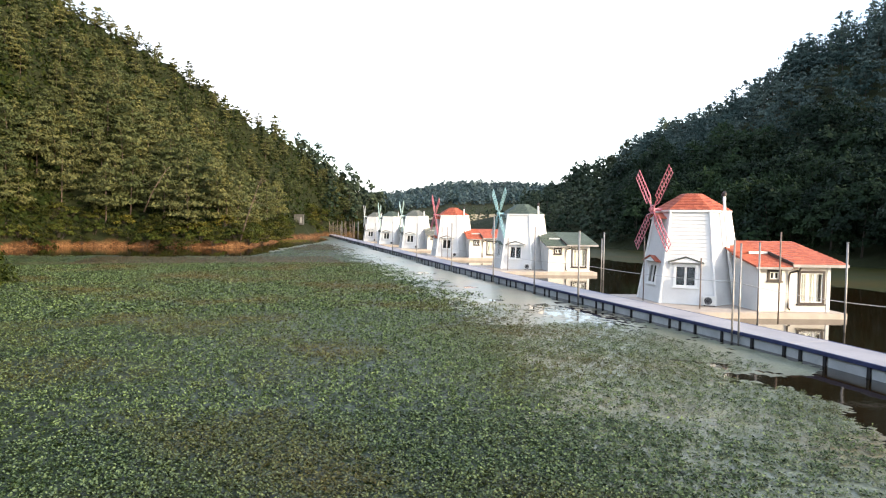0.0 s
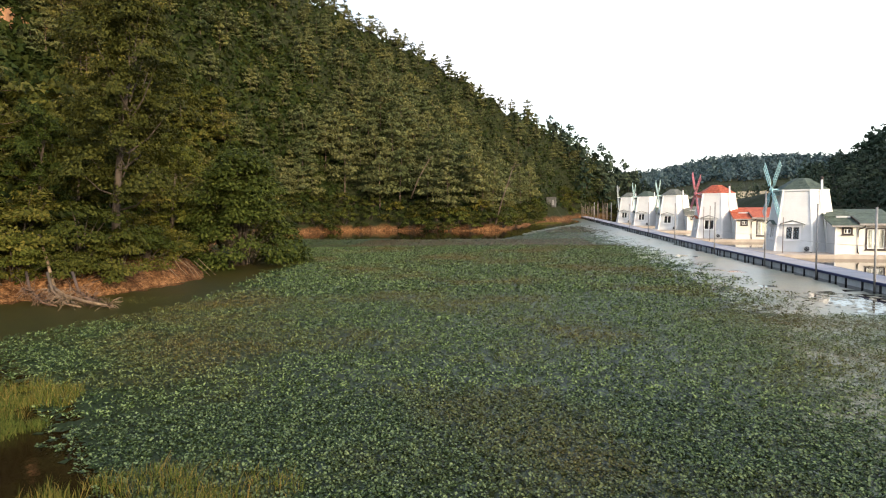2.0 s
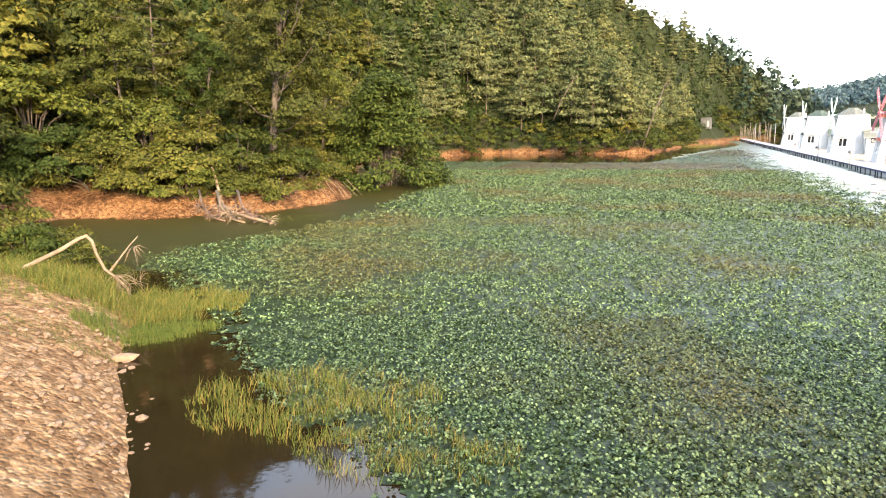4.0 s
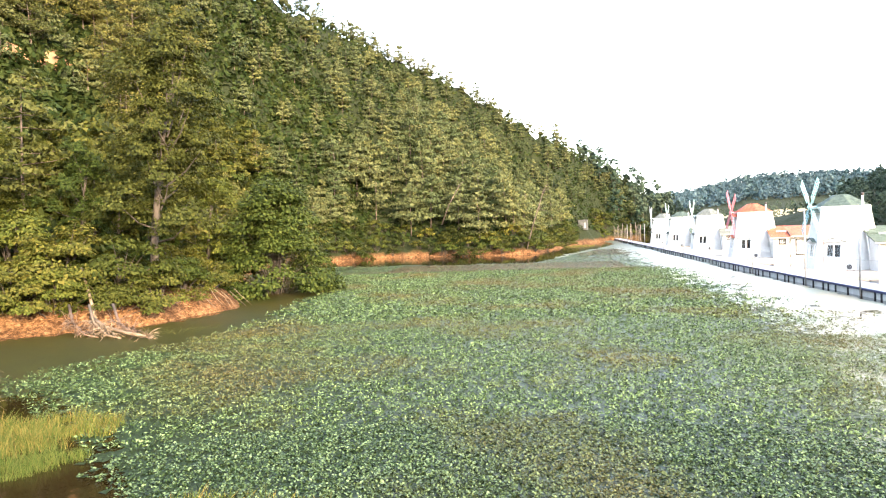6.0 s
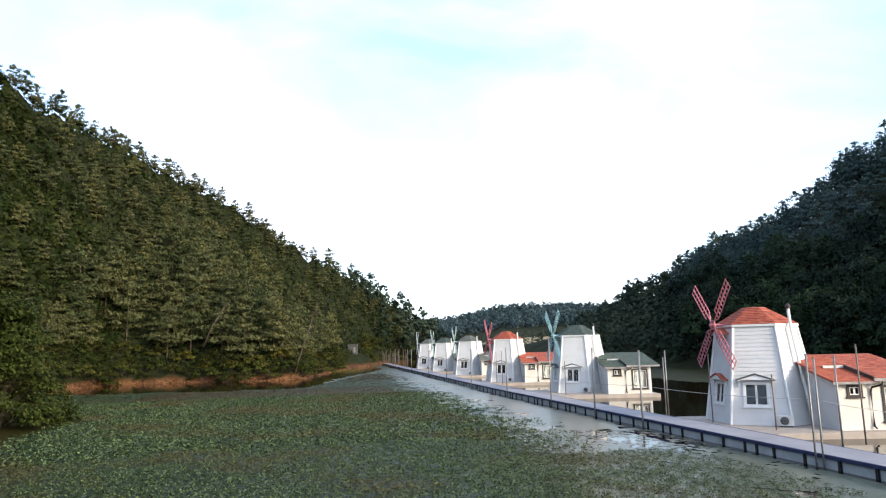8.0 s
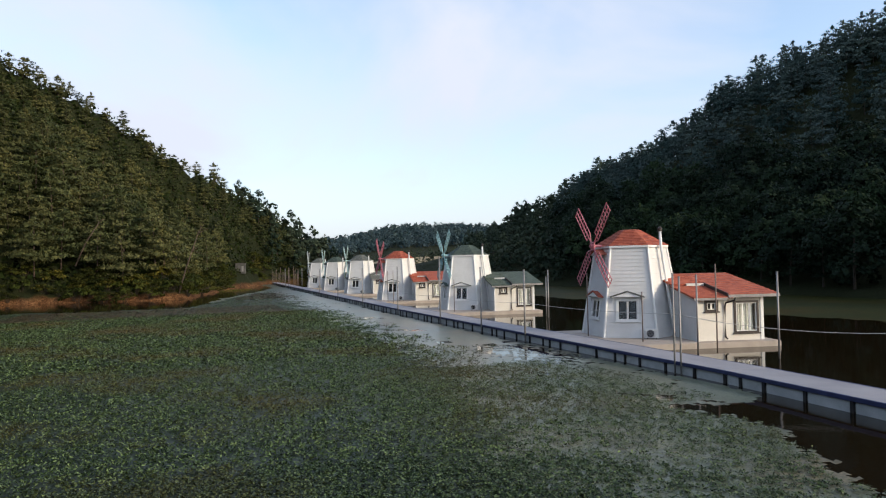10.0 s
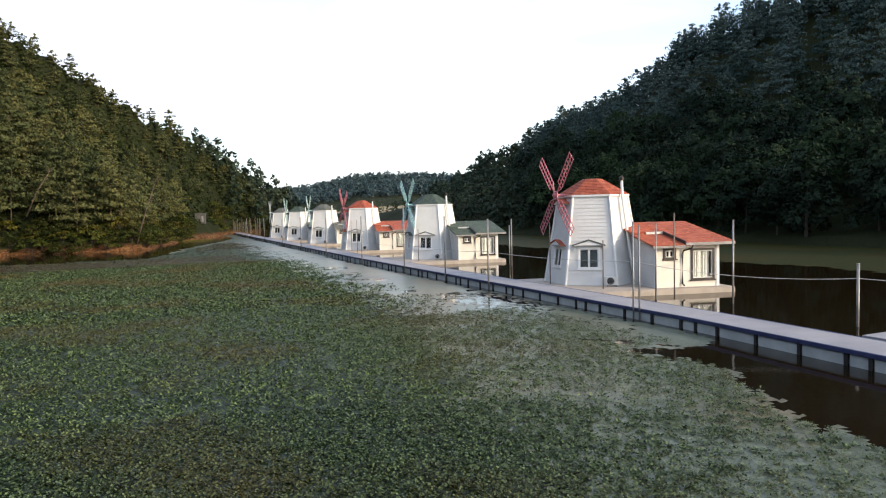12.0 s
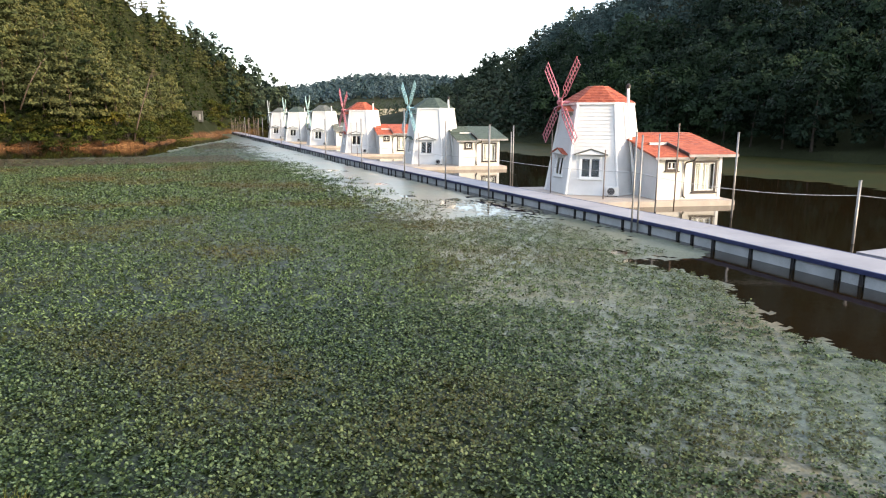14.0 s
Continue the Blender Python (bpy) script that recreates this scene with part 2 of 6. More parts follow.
_gravel = ramp(_nt, _n2.outputs["Fac"], [(0.3, (0.098, 0.050, 0.022)), (0.5, (0.162, 0.092, 0.044)), (0.7, (0.230, 0.148, 0.082))]).outputs["Color"]
_gravel = mix_color(_nt, 1.0, _gravel, _grit, "MULTIPLY")
# broad noise darkens the earth in patches
_mottle = ramp(_nt, _n1.outputs["Fac"], [(0.36, (0.45, 0.42, 0.40)), (0.58, (1.08, 1.08, 1.08))]).outputs["Color"]
_earth = mix_color(_nt, 1.0, _earth, _mottle, "MULTIPLY")
_earth = mix_color(_nt, _dam.outputs["Result"], _earth, _gravel)
# the east side takes the dark floor colour down to the waterline
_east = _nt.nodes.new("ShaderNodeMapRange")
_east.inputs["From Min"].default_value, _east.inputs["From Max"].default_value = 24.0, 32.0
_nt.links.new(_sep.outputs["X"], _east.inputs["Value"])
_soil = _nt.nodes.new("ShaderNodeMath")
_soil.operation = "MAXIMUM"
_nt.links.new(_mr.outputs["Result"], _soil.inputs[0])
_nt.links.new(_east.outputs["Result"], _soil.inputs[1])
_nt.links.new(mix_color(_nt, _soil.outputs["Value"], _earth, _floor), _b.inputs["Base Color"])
_inv = ramp(_nt, _vor.outputs["Distance"], [(0.0, (1.0, 1.0, 1.0)), (0.6, (0.0, 0.0, 0.0))])
_sum = _nt.nodes.new("ShaderNodeMath")
_nt.links.new(_n2.outputs["Fac"], _sum.inputs[0])
_nt.links.new(_inv.outputs["Color"], _sum.inputs[1])
bump(_nt, _b, _sum.outputs["Value"], 0.7, 0.07)

M_CUT = worn("orange_earth", (0.20, 0.095, 0.042), (0.30, 0.155, 0.075), 0.95, scale=0.7, fine=9.0, bump_s=0.6, stain=(0.10, 0.06, 0.03))
M_STONE = worn("pale_stone", (0.125, 0.076, 0.044), (0.20, 0.130, 0.082), 0.9, scale=1.2, fine=18, bump_s=0.5)
M_SHED = worn("grey_concrete", (0.06, 0.06, 0.055), (0.095, 0.092, 0.085), 0.85, scale=1.0, stain=(0.09, 0.085, 0.08))
M_FIELD = worn("dry_field", (0.20, 0.16, 0.09), (0.30, 0.24, 0.13), 0.95, scale=0.05, fine=2.0)
M_PINE = leafy("pine_needles", (0.043, 0.044, 0.012), (0.064, 0.062, 0.017), (0.097, 0.088, 0.026), 0.2)
M_LEAF = leafy("broad_leaves", (0.018, 0.022, 0.005), (0.030, 0.035, 0.008), (0.052, 0.054, 0.013), 0.22)
M_LEAF_Y = leafy("yellow_green_leaves", (0.036, 0.041, 0.008), (0.062, 0.062, 0.012), (0.100, 0.089, 0.020), 0.26)
M_WOODS_L = leafy("hillside_foliage", (0.050, 0.057, 0.024), (0.074, 0.080, 0.033), (0.108, 0.108, 0.045), 0.18, per_tree=True)
M_LEAF_G = leafy("fresh_green_leaves", (0.026, 0.035, 0.007), (0.045, 0.055, 0.011), (0.077, 0.082, 0.018), 0.24)
M_LEAF_B = leafy("drooping_bush_leaves", (0.018, 0.028, 0.005), (0.034, 0.047, 0.009), (0.064, 0.076, 0.015), 0.22, vary=False)
# ridge needles lightened towards blue in place of haze
M_WOODS_RP = leafy("hazed_pine_needles", (0.042, 0.063, 0.064), (0.055, 0.080, 0.080), (0.070, 0.100, 0.098), 0.1, per_tree=True)
M_UNDER = leafy("undergrowth_leaves", (0.010, 0.018, 0.005), (0.018, 0.028, 0.008), (0.034, 0.042, 0.012), 0.15)
# leaf colour itself darkened for the hill face turned from the sun
M_WOODS_R = leafy("shade_dark_hill_foliage", (0.007, 0.014, 0.010), (0.011, 0.021, 0.013), (0.018, 0.031, 0.018), 0.1, patch=(0.024, 0.044, 0.016), patch_scale=0.08, per_tree=True)
M_WOODS_V = leafy("valley_foliage", (0.030, 0.044, 0.032), (0.042, 0.058, 0.040), (0.058, 0.074, 0.048), 0.15, per_tree=True)
# leaves made paler and bluer to paint in the haze over distance
M_WOODS_F = leafy("haze_blue_foliage", (0.046, 0.074, 0.092), (0.056, 0.086, 0.104), (0.070, 0.100, 0.116), 0.15, per_tree=True)
M_GRASS = leafy("reed_grass", (0.050, 0.075, 0.014), (0.105, 0.125, 0.028), (0.24, 0.17, 0.05), 0.4, vary=False)
M_REED_G = leafy("fresh_grass", (0.045, 0.075, 0.014), (0.085, 0.115, 0.024), (0.15, 0.145, 0.04), 0.4, vary=False)
# wide tone range paints in leaf glints and shadows, strongest in M_PAD_F
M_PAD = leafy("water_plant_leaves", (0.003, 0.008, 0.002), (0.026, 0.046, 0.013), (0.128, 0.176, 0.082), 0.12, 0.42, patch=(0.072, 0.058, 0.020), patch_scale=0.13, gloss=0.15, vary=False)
M_PAD_F = leafy("water_plant_leaves_painted_contrast", (0.003, 0.008, 0.002), (0.032, 0.054, 0.014), (0.178, 0.240, 0.098), 0.10, 0.45, patch=(0.090, 0.062, 0.020), patch_scale=0.13, gloss=0.1, vary=False)
M_PAD_P = leafy("pale_duckweed", (0.034, 0.054, 0.022), (0.122, 0.152, 0.080), (0.215, 0.250, 0.145), 0.08, 0.45, gloss=0.12, vary=False)
M_PAD_G = leafy("golden_water_plant_leaves", (0.070, 0.068, 0.008), (0.130, 0.118, 0.014), (0.190, 0.165, 0.030), 0.12, 0.5, gloss=0.15, vary=False)
M_PAD_B = leafy("reddish_water_plant_leaves", (0.030, 0.024, 0.008), (0.075, 0.046, 0.016), (0.120, 0.078, 0.030), 0.12, 0.5, gloss=0.15, vary=False)

# floating film: leaves, duckweed and scum merging, wet and glossy
def film(name, dark, mid, light, rough=0.24, gloss=0.5):
    m, nt, b = material(name, rough)
    b.inputs["Specular IOR Level"].default_value = gloss
    n1, n2, n3 = noise_node(nt, 0.16, 3.0), noise_node(nt, 14.0, 4.0), noise_node(nt, 1.1, 4.0)
    g = ramp(nt, n2.outputs["Fac"], [(0.30, dark), (0.50, mid), (0.72, light)]).outputs["Color"]
    y = ramp(nt, n1.outputs["Fac"], [(0.48, (1.0, 1.0, 1.0)), (0.66, (1.45, 1.02, 0.85))]).outputs["Color"]
    p = ramp(nt, n3.outputs["Fac"], [(0.35, (0.8, 0.8, 0.8)), (0.65, (1.1, 1.1, 1.1))]).outputs["Color"]
    c = mix_color(nt, 1.0, mix_color(nt, 1.0, g, y, "MULTIPLY"), p, "MULTIPLY")
    co = nt.nodes.new("ShaderNodeTexCoord")
    dots = nt.nodes.new("ShaderNodeTexVoronoi")
    dots.inputs["Scale"].default_value = 16.0
    nt.links.new(co.outputs["Object"], dots.inputs["Vector"])
    cell = nt.nodes.new("ShaderNodeSeparateColor")
    nt.links.new(dots.outputs["Color"], cell.inputs["Color"])
    speck = ramp(nt, cell.outputs["Red"], [(0.0, (0.50, 0.56, 0.45)), (0.35, (0.95, 0.95, 0.92)), (1.0, (1.22, 1.22, 1.18))]).outputs["Color"]
    c = mix_color(nt, 1.0, c, speck, "MULTIPLY")
    nt.links.new(c, b.inputs["Base Color"])
    bump(nt, b, n2.outputs["Fac"], 0.25, 0.01)
    return m


M_MAT = film("floating_film", (0.060, 0.073, 0.050), (0.100, 0.115, 0.080), (0.150, 0.165, 0.120), 0.28, 0.3)
M_MAT_Y = film("yellow_green_film", (0.016, 0.020, 0.006), (0.025, 0.029, 0.009), (0.036, 0.038, 0.013), 0.6, 0.03)
# M_MAT_D is coloured dark to carry the shadow between leaves
M_MAT_D = film("leaf_shade_film", (0.006, 0.012, 0.003), (0.012, 0.021, 0.006), (0.028, 0.040, 0.013), 0.45, 0.12)
M_ALGAE = film("algae_film", (0.015, 0.016, 0.003), (0.024, 0.024, 0.004), (0.036, 0.034, 0.006), 0.4, 0.12)


# ---- mesh helpers ----
def mesh_object(name, verts, faces, mat, parent=None, label="", smooth=False):
    me = bpy.data.meshes.new(name)
    me.from_pydata(verts if isinstance(verts, list) else verts.tolist(), [], faces if isinstance(faces, list) else faces.tolist())
    if mat is not None:
        me.materials.append(mat)
    if smooth:
        me.shade_smooth()
    ob = new(name, me)
    if parent is not None:
        ob.parent = parent
    if label:
        ob["label"] = label
    return ob


def part(name, bm, mat, parent, label="", smooth=False):
    me = bpy.data.meshes.new(name)
    bm.normal_update()
    bm.to_mesh(me)
    bm.free()
    me.materials.append(mat)
    if smooth:
        me.shade_smooth()
    ob = new(name, me)
    if parent is not None:
        ob.parent = parent
    if label:
        ob["label"] = label
    return ob


def empty(name, m):
    ob = new(name)
    ob.empty_display_size = 0.2
    ob.matrix_world = m
    return ob


def box(bm, x0, x1, y0, y1, z0, z1, m=None):
    v = [bm.verts.new(p) for p in ((x0, y0, z0), (x1, y0, z0), (x1, y1, z0), (x0, y1, z0), (x0, y0, z1), (x1, y0, z1), (x1, y1, z1), (x0, y1, z1))]
    for f in ((3, 2, 1, 0), (4, 5, 6, 7), (0, 1, 5, 4), (1, 2, 6, 5), (2, 3, 7, 6), (3, 0, 4, 7)):
        bm.faces.new([v[i] for i in f])
    if m is not None:
        for p in v:
            p.co = m @ p.co
    return v


def bar(bm, a, b, r, sides=6, r2=None):
    """A round bar from a to b."""
    a, b = Vector(a), Vector(b)
    r2 = r if r2 is None else r2
    q = (b - a).to_track_quat("Z", "Y").to_matrix()
    rings = []
    for p, rad in ((a, r), (b, r2)):
        rings.append([bm.verts.new(p + q @ Vector((rad * math.cos(2 * math.pi * k / sides), rad * math.sin(2 * math.pi * k / sides), 0))) for k in range(sides)])
    for k in range(sides):
        j = (k + 1) % sides
        bm.faces.new((rings[0][k], rings[0][j], rings[1][j], rings[1][k]))
    bm.faces.new(rings[0][::-1])
    bm.faces.new(rings[1])


def tube(bm, pts, radii, sides=7):
    """A tapered round limb along pts."""
    rings = []
    for i, p in enumerate(pts):
        d = Vector(pts[min(i + 1, len(pts) - 1)]) - Vector(pts[max(i - 1, 0)])
        q = d.to_track_quat("Z", "Y").to_matrix()
        rings.append([bm.verts.new(Vector(p) + q @ Vector((radii[i] * math.cos(2 * math.pi * k / sides), radii[i] * math.sin(2 * math.pi * k / sides), 0))) for k in range(sides)])
    for r0, r1 in zip(rings, rings[1:]):
        for k in range(sides):
            j = (k + 1) % sides
            bm.faces.new((r0[k], r0[j], r1[j], r1[k]))
    bm.faces.new(rings[0][::-1])
    bm.faces.new(rings[-1])


# ---- ground and lake ----
LAKE = np.array([(-3, 4.4), (-5.6, 5.6), (-6.5, 6.6), (-8.2, 8.3), (-9.9, 9.9), (-11.5, 12.2), (-13.5, 14), (-20, 17), (-30, 22),
                 (-28.5, 26.6), (-23.7, 27.6), (-19.8, 31), (-18.6, 35), (-19, 39.2), (-22, 44), (-30, 55), (-35, 75), (-33, 95),
                 (-25, 106), (-17, 107), (-12, 104), (-6, 104), (0, 107), (4, 130), (8, 148), (17, 176), (20, 186), (30, 192),
                 (42, 186), (54, 150), (62, 106), (65, 60), (66, 20), (66, -14), (30, -7), (8, 2.2)], float)
LEFT_RIDGE = np.array([(-110, -20, 49), (-80, 40, 49.5), (-52, 97, 49.2), (-47, 121, 48.7), (-38, 155, 47.8), (-20, 165, 41.0), (1, 172, 28.5), (19, 212, 22.5), (26, 224, 15), (30, 232, 10)], float)
RIGHT_RIDGE = np.array([(140, 60, 49.5), (130, 94, 48), (130, 112, 47.5), (130, 130, 44.5), (130, 141, 38.5), (130, 151, 33), (130, 170, 32.5), (130, 190, 30), (130, 211, 17.5), (130, 246, 1)], float)
FAR_RIDGE = np.array([(-60, 640, 34), (60, 620, 22), (130, 600, 25), (175, 590, 36), (225, 570, 36), (270, 560, 35), (420, 520, 44), (700, 300, 60)], float)


def to_line(px, py, line, closed=False):
    """Distance to a polyline and, where it has heights, the height at its nearest point."""
    pts = np.vstack([line, line[:1]]) if closed else line
    best, high = np.full(px.shape, 1e9), np.zeros(px.shape)
    for a, b in zip(pts[:-1], pts[1:]):
        d = b[:2] - a[:2]
        s = np.clip(((px - a[0]) * d[0] + (py - a[1]) * d[1]) / (d @ d), 0, 1)
        r = np.hypot(px - a[0] - s * d[0], py - a[1] - s * d[1])
        near = r < best
        best = np.where(near, r, best)
        if line.shape[1] > 2:
            high = np.where(near, a[2] + s * (b[2] - a[2]), high)
    return best, high


def in_lake(px, py):
    inside = np.zeros(px.shape, bool)
    for a, b in zip(LAKE, np.roll(LAKE, -1, axis=0)):
        if a[1] != b[1]:
            cross = ((a[1] > py) != (b[1] > py)) & (px < (b[0] - a[0]) * (py - a[1]) / (b[1] - a[1]) + a[0])
            inside ^= cross
    return inside


def wave(px, py, s, seed):
    return (np.sin(px * s + seed) * np.cos(py * s * 1.13 + 2.1 * seed) + 0.6 * np.sin(px * s * 2.3 + py * s * 1.7 + seed * 3) + 0.4 * np.cos(px * s * 4.1 - py * s * 3.7 + seed)) / 2


def ground_height(px, py):
    px, py = np.asarray(px, float), np.asarray(py, float)
    d, _ = to_line(px, py, LAKE, True)
    inside = in_lake(px, py)
    rough = np.where(py > 70, 1.0, np.where(py > 25, 0.55, 0.12)) * (wave(px, py, 0.33, 2.0) + 0.7 * wave(px, py, 1.1, 0.4))
    signed = np.where(inside, -d, d) + rough
    inside, d = signed < 0, np.abs(signed)
    near = np.exp(-((px + 2) ** 2 + (py - 3) ** 2) / 14 ** 2)
    steep = (0.55 + 0.7 * np.exp(-((py - 30) / 35) ** 2) + 0.25 * wave(px, py, 0.21, 3.0)) * (1 - np.exp(-d / 0.7)) + 0.01 * np.minimum(d, 200)
    dam = np.minimum(2.72, 0.52 * d)
    crest = np.where(np.hypot(px, py) < 5, 0.52, 0.25)
    h = steep * (1 - near) + dam * near
    back = (py < 2) & (px > -12)
    h = np.where(back, np.minimum(2.72, crest * d), h)
    for line, reach in ((LEFT_RIDGE, 95.0), (RIGHT_RIDGE, 95.0), (FAR_RIDGE, 400.0)):
        r, z = to_line(px, py, line)
        f = d / (d + r + 1e-6)
        h = np.maximum(h, h * 0.3 + z * f * (0.6 + 0.4 * f) * np.exp(-(r / reach) ** 2))
    h = h + np.clip(d / 6, 0.02, 1.0) * 0.35 * wave(px, py, 0.55, 1.3) * np.clip(1 - near * 2, 0.1, 1)
    return np.where(inside, -1.2 * (1 - np.exp(-d / 1.5)), np.maximum(h, 0.02))


def steps(*runs):
    out = [runs[0][0]]
    for a, b, n in runs:
        out += list(np.linspace(a, b, n + 1)[1:])
    return np.array(out)


gx = steps((-3000, -400, 8), (-400, -120, 14), (-120, -40, 32), (-40, 12, 66), (12, 150, 46), (150, 420, 22), (420, 3000, 8))
gy = steps((-3000, -300, 8), (-300, -30, 12), (-30, 2, 14), (2, 115, 140), (115, 260, 60), (260, 700, 26), (700, 3000, 8))
GX, GY = np.meshgrid(gx, gy)
GZ = ground_height(GX, GY)
idx = np.arange(GX.size).reshape(GX.shape)
quads = np.stack([idx[:-1, :-1], idx[:-1, 1:], idx[1:, 1:], idx[1:, :-1]], -1).reshape(-1, 4)
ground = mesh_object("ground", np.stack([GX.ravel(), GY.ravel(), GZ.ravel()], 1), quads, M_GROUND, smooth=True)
tagged(ground, "orange earth banks and wooded hillsides round the lake", "ground", kind="structure")
water = mesh_object("water", [(-60, -20, 0), (75, -20, 0), (75, 200, 0), (-60, 200, 0)], [(0, 1, 2, 3)], M_WATER)
tagged(water, "still dark brown lake water reflecting the pale sky", "water", kind="structure")


# ---- dock ----
DOCK_LINE = [(16.05, -6.0), (17.35, 18.0), (17.35, 60.0), (18.3, 100.0), (19.3, 140.0), (20.6, 184.0)]
DECK_Z = 0.46


def dock_x(y):
    for (x0, y0), (x1, y1) in zip(DOCK_LINE, DOCK_LINE[1:]):
        if y <= y1:
            return x0 + (x1 - x0) * (y - y0) / (y1 - y0)
    return DOCK_LINE[-1][0]


def dock():
    root = empty("dock", pose(17.35, 0, 0))
    tagged(root, "long grey floating walkway with blue edge beam on pale floats", "dock")
    inv = root.matrix_world.inverted()

    def run(name, mat, x0, x1, z0, z1, y0, y1, label=""):
        bm = bmesh.new()
        p = [bm.verts.new(inv @ Vector((dock_x(y) + x, y, z))) for y in (y0, y1) for x, z in ((x0, z0), (x1, z0), (x1, z1), (x0, z1))]
        for f in ((0, 1, 2, 3), (7, 6, 5, 4), (0, 4, 5, 1), (1, 5, 6, 2), (2, 6, 7, 3), (3, 7, 4, 0)):
            bm.faces.new([p[i] for i in f])
        bmesh.ops.recalc_face_normals(bm, faces=bm.faces)
        bmesh.ops.bevel(bm, geom=bm.edges[:], offset=0.012, segments=1, affect="EDGES")
        return part(name, bm, mat, root, label)

    y, k = -6.0, 0
    while y < 183.0:
        end = min(y + 4.8, 184.0)
        run("deck_panel", M_DECK, 0.03, 1.72, DECK_Z - 0.09, DECK_Z + 0.006 * (k % 2), y + 0.006, end - 0.006)
        run("edge_beam", M_BEAM, -0.03, 0.028, DECK_Z - 0.13, DECK_Z + 0.01, y + 0.004, end - 0.004, "dark blue edge beam")
        run("back_beam", M_BEAM, 1.722, 1.78, DECK_Z - 0.13, DECK_Z + 0.01, y + 0.004, end - 0.004)
        y, k = end, k + 1
    # floats between dark uprights, in a rhythm of long and short
    y, k = -5.8, 0
    rng = random.Random(4)
    while y < 183.0:
        length = (1.42, 1.42, 0.85, 0.52, 1.30)[k % 5] + rng.uniform(-0.04, 0.04)
        run("float_block", M_FLOAT, 0.03 + rng.uniform(0, 0.02), 0.5, -0.25, DECK_Z - 0.135, y, y + length)
        run("upright", M_DARK, -0.01, 0.06, -0.3, DECK_Z - 0.132, y + length + 0.03, y + length + 0.14, "dark upright between the floats")
        y, k = y + length + 0.17, k + 1
    # dark boxes put in as the shade beneath the deck
    run("under_shade_filler", M_DARK, 0.52, 1.70, -0.2, DECK_Z - 0.14, -5.9, 17.9)
    run("under_shade_filler", M_DARK, 0.52, 1.70, -0.2, DECK_Z - 0.14, 18.1, 59.9)
    run("under_shade_filler", M_DARK, 0.52, 1.70, -0.2, DECK_Z - 0.14, 60.1, 183.5)
    return root


dock()


def side_walk():
    root = empty("side_walkway", pose(19.15, 12.75, 0))
    tagged(root, "grey walkway branching off the floating dock", "dock")
    for k in range(8):
        bm = bmesh.new()
        box(bm, 0.02 + k * 4.8, 4.8 + k * 4.8, -2.2, 0.0, DECK_Z - 0.1, DECK_Z - 0.004)
        part("deck_panel", bm, M_DECK, root)
    bm = bmesh.new()
    box(bm, 0.02, 38.4, -2.1, -0.1, -0.25, DECK_Z - 0.11)
    part("float_block", bm, M_FLOAT, root)


side_walk()


# ---- windmill houses ----
def clapboards(bm, m, z0, z1, edges, openings, course=0.2, thick=0.11, lip=0.022):
    """A wall of lapped boards in the plane m (x along, z up, -y out), edges(z) giving its two ends, with openings cut through."""
    cuts = {z0, z1}
    z = z0
    while z < z1:
        cuts.add(round(z, 4))
        z += course
    for o in openings:
        cuts.update((o[2], o[3]))
    cuts = sorted(c for c in cuts if z0 <= c <= z1)
    for a, b in zip(cuts, cuts[1:]):
        if b - a < 1e-3:
            continue
        la, ra = edges(a)
        lb, rb = edges(b)
        spans = [(la, lb, ra, rb)]
        for u0, u1, w0, w1 in openings:
            if w0 < (a + b) / 2 < w1:
                nxt = []
                for s in spans:
                    if s[0] < u0 < s[2]:
                        nxt.append((s[0], s[1], u0, u0))
                    if s[0] < u1 < s[2]:
                        nxt.append((u1, u1, s[2], s[3]))
                    if u1 <= s[0] or u0 >= s[2]:
                        nxt.append(s)
                spans = nxt
        fa, fb = ((a - z0) % course) / course, ((b - z0) % course) / course
        if fb < 1e-3:
            fb = 1.0
        if fa > 0.999:
            fa = 0.0
        oa, ob_ = -lip * (1 - fa), -lip * (1 - fb)
        for s in spans:
            if s[2] - s[0] < 0.01:
                continue
            p = [(s[0], oa, a), (s[2], oa, a), (s[3], ob_, b), (s[1], ob_, b), (s[0], thick, a), (s[2], thick, a), (s[3], thick, b), (s[1], thick, b)]
            v = [bm.verts.new(m @ Vector(q)) for q in p]
            for f in ((0, 1, 2, 3), (5, 4, 7, 6), (4, 5, 1, 0), (3, 2, 6, 7), (4, 0, 3, 7), (1, 5, 6, 2)):
                bm.faces.new([v[i] for i in f])
    bmesh.ops.remove_doubles(bm, verts=bm.verts[:], dist=1e-4)


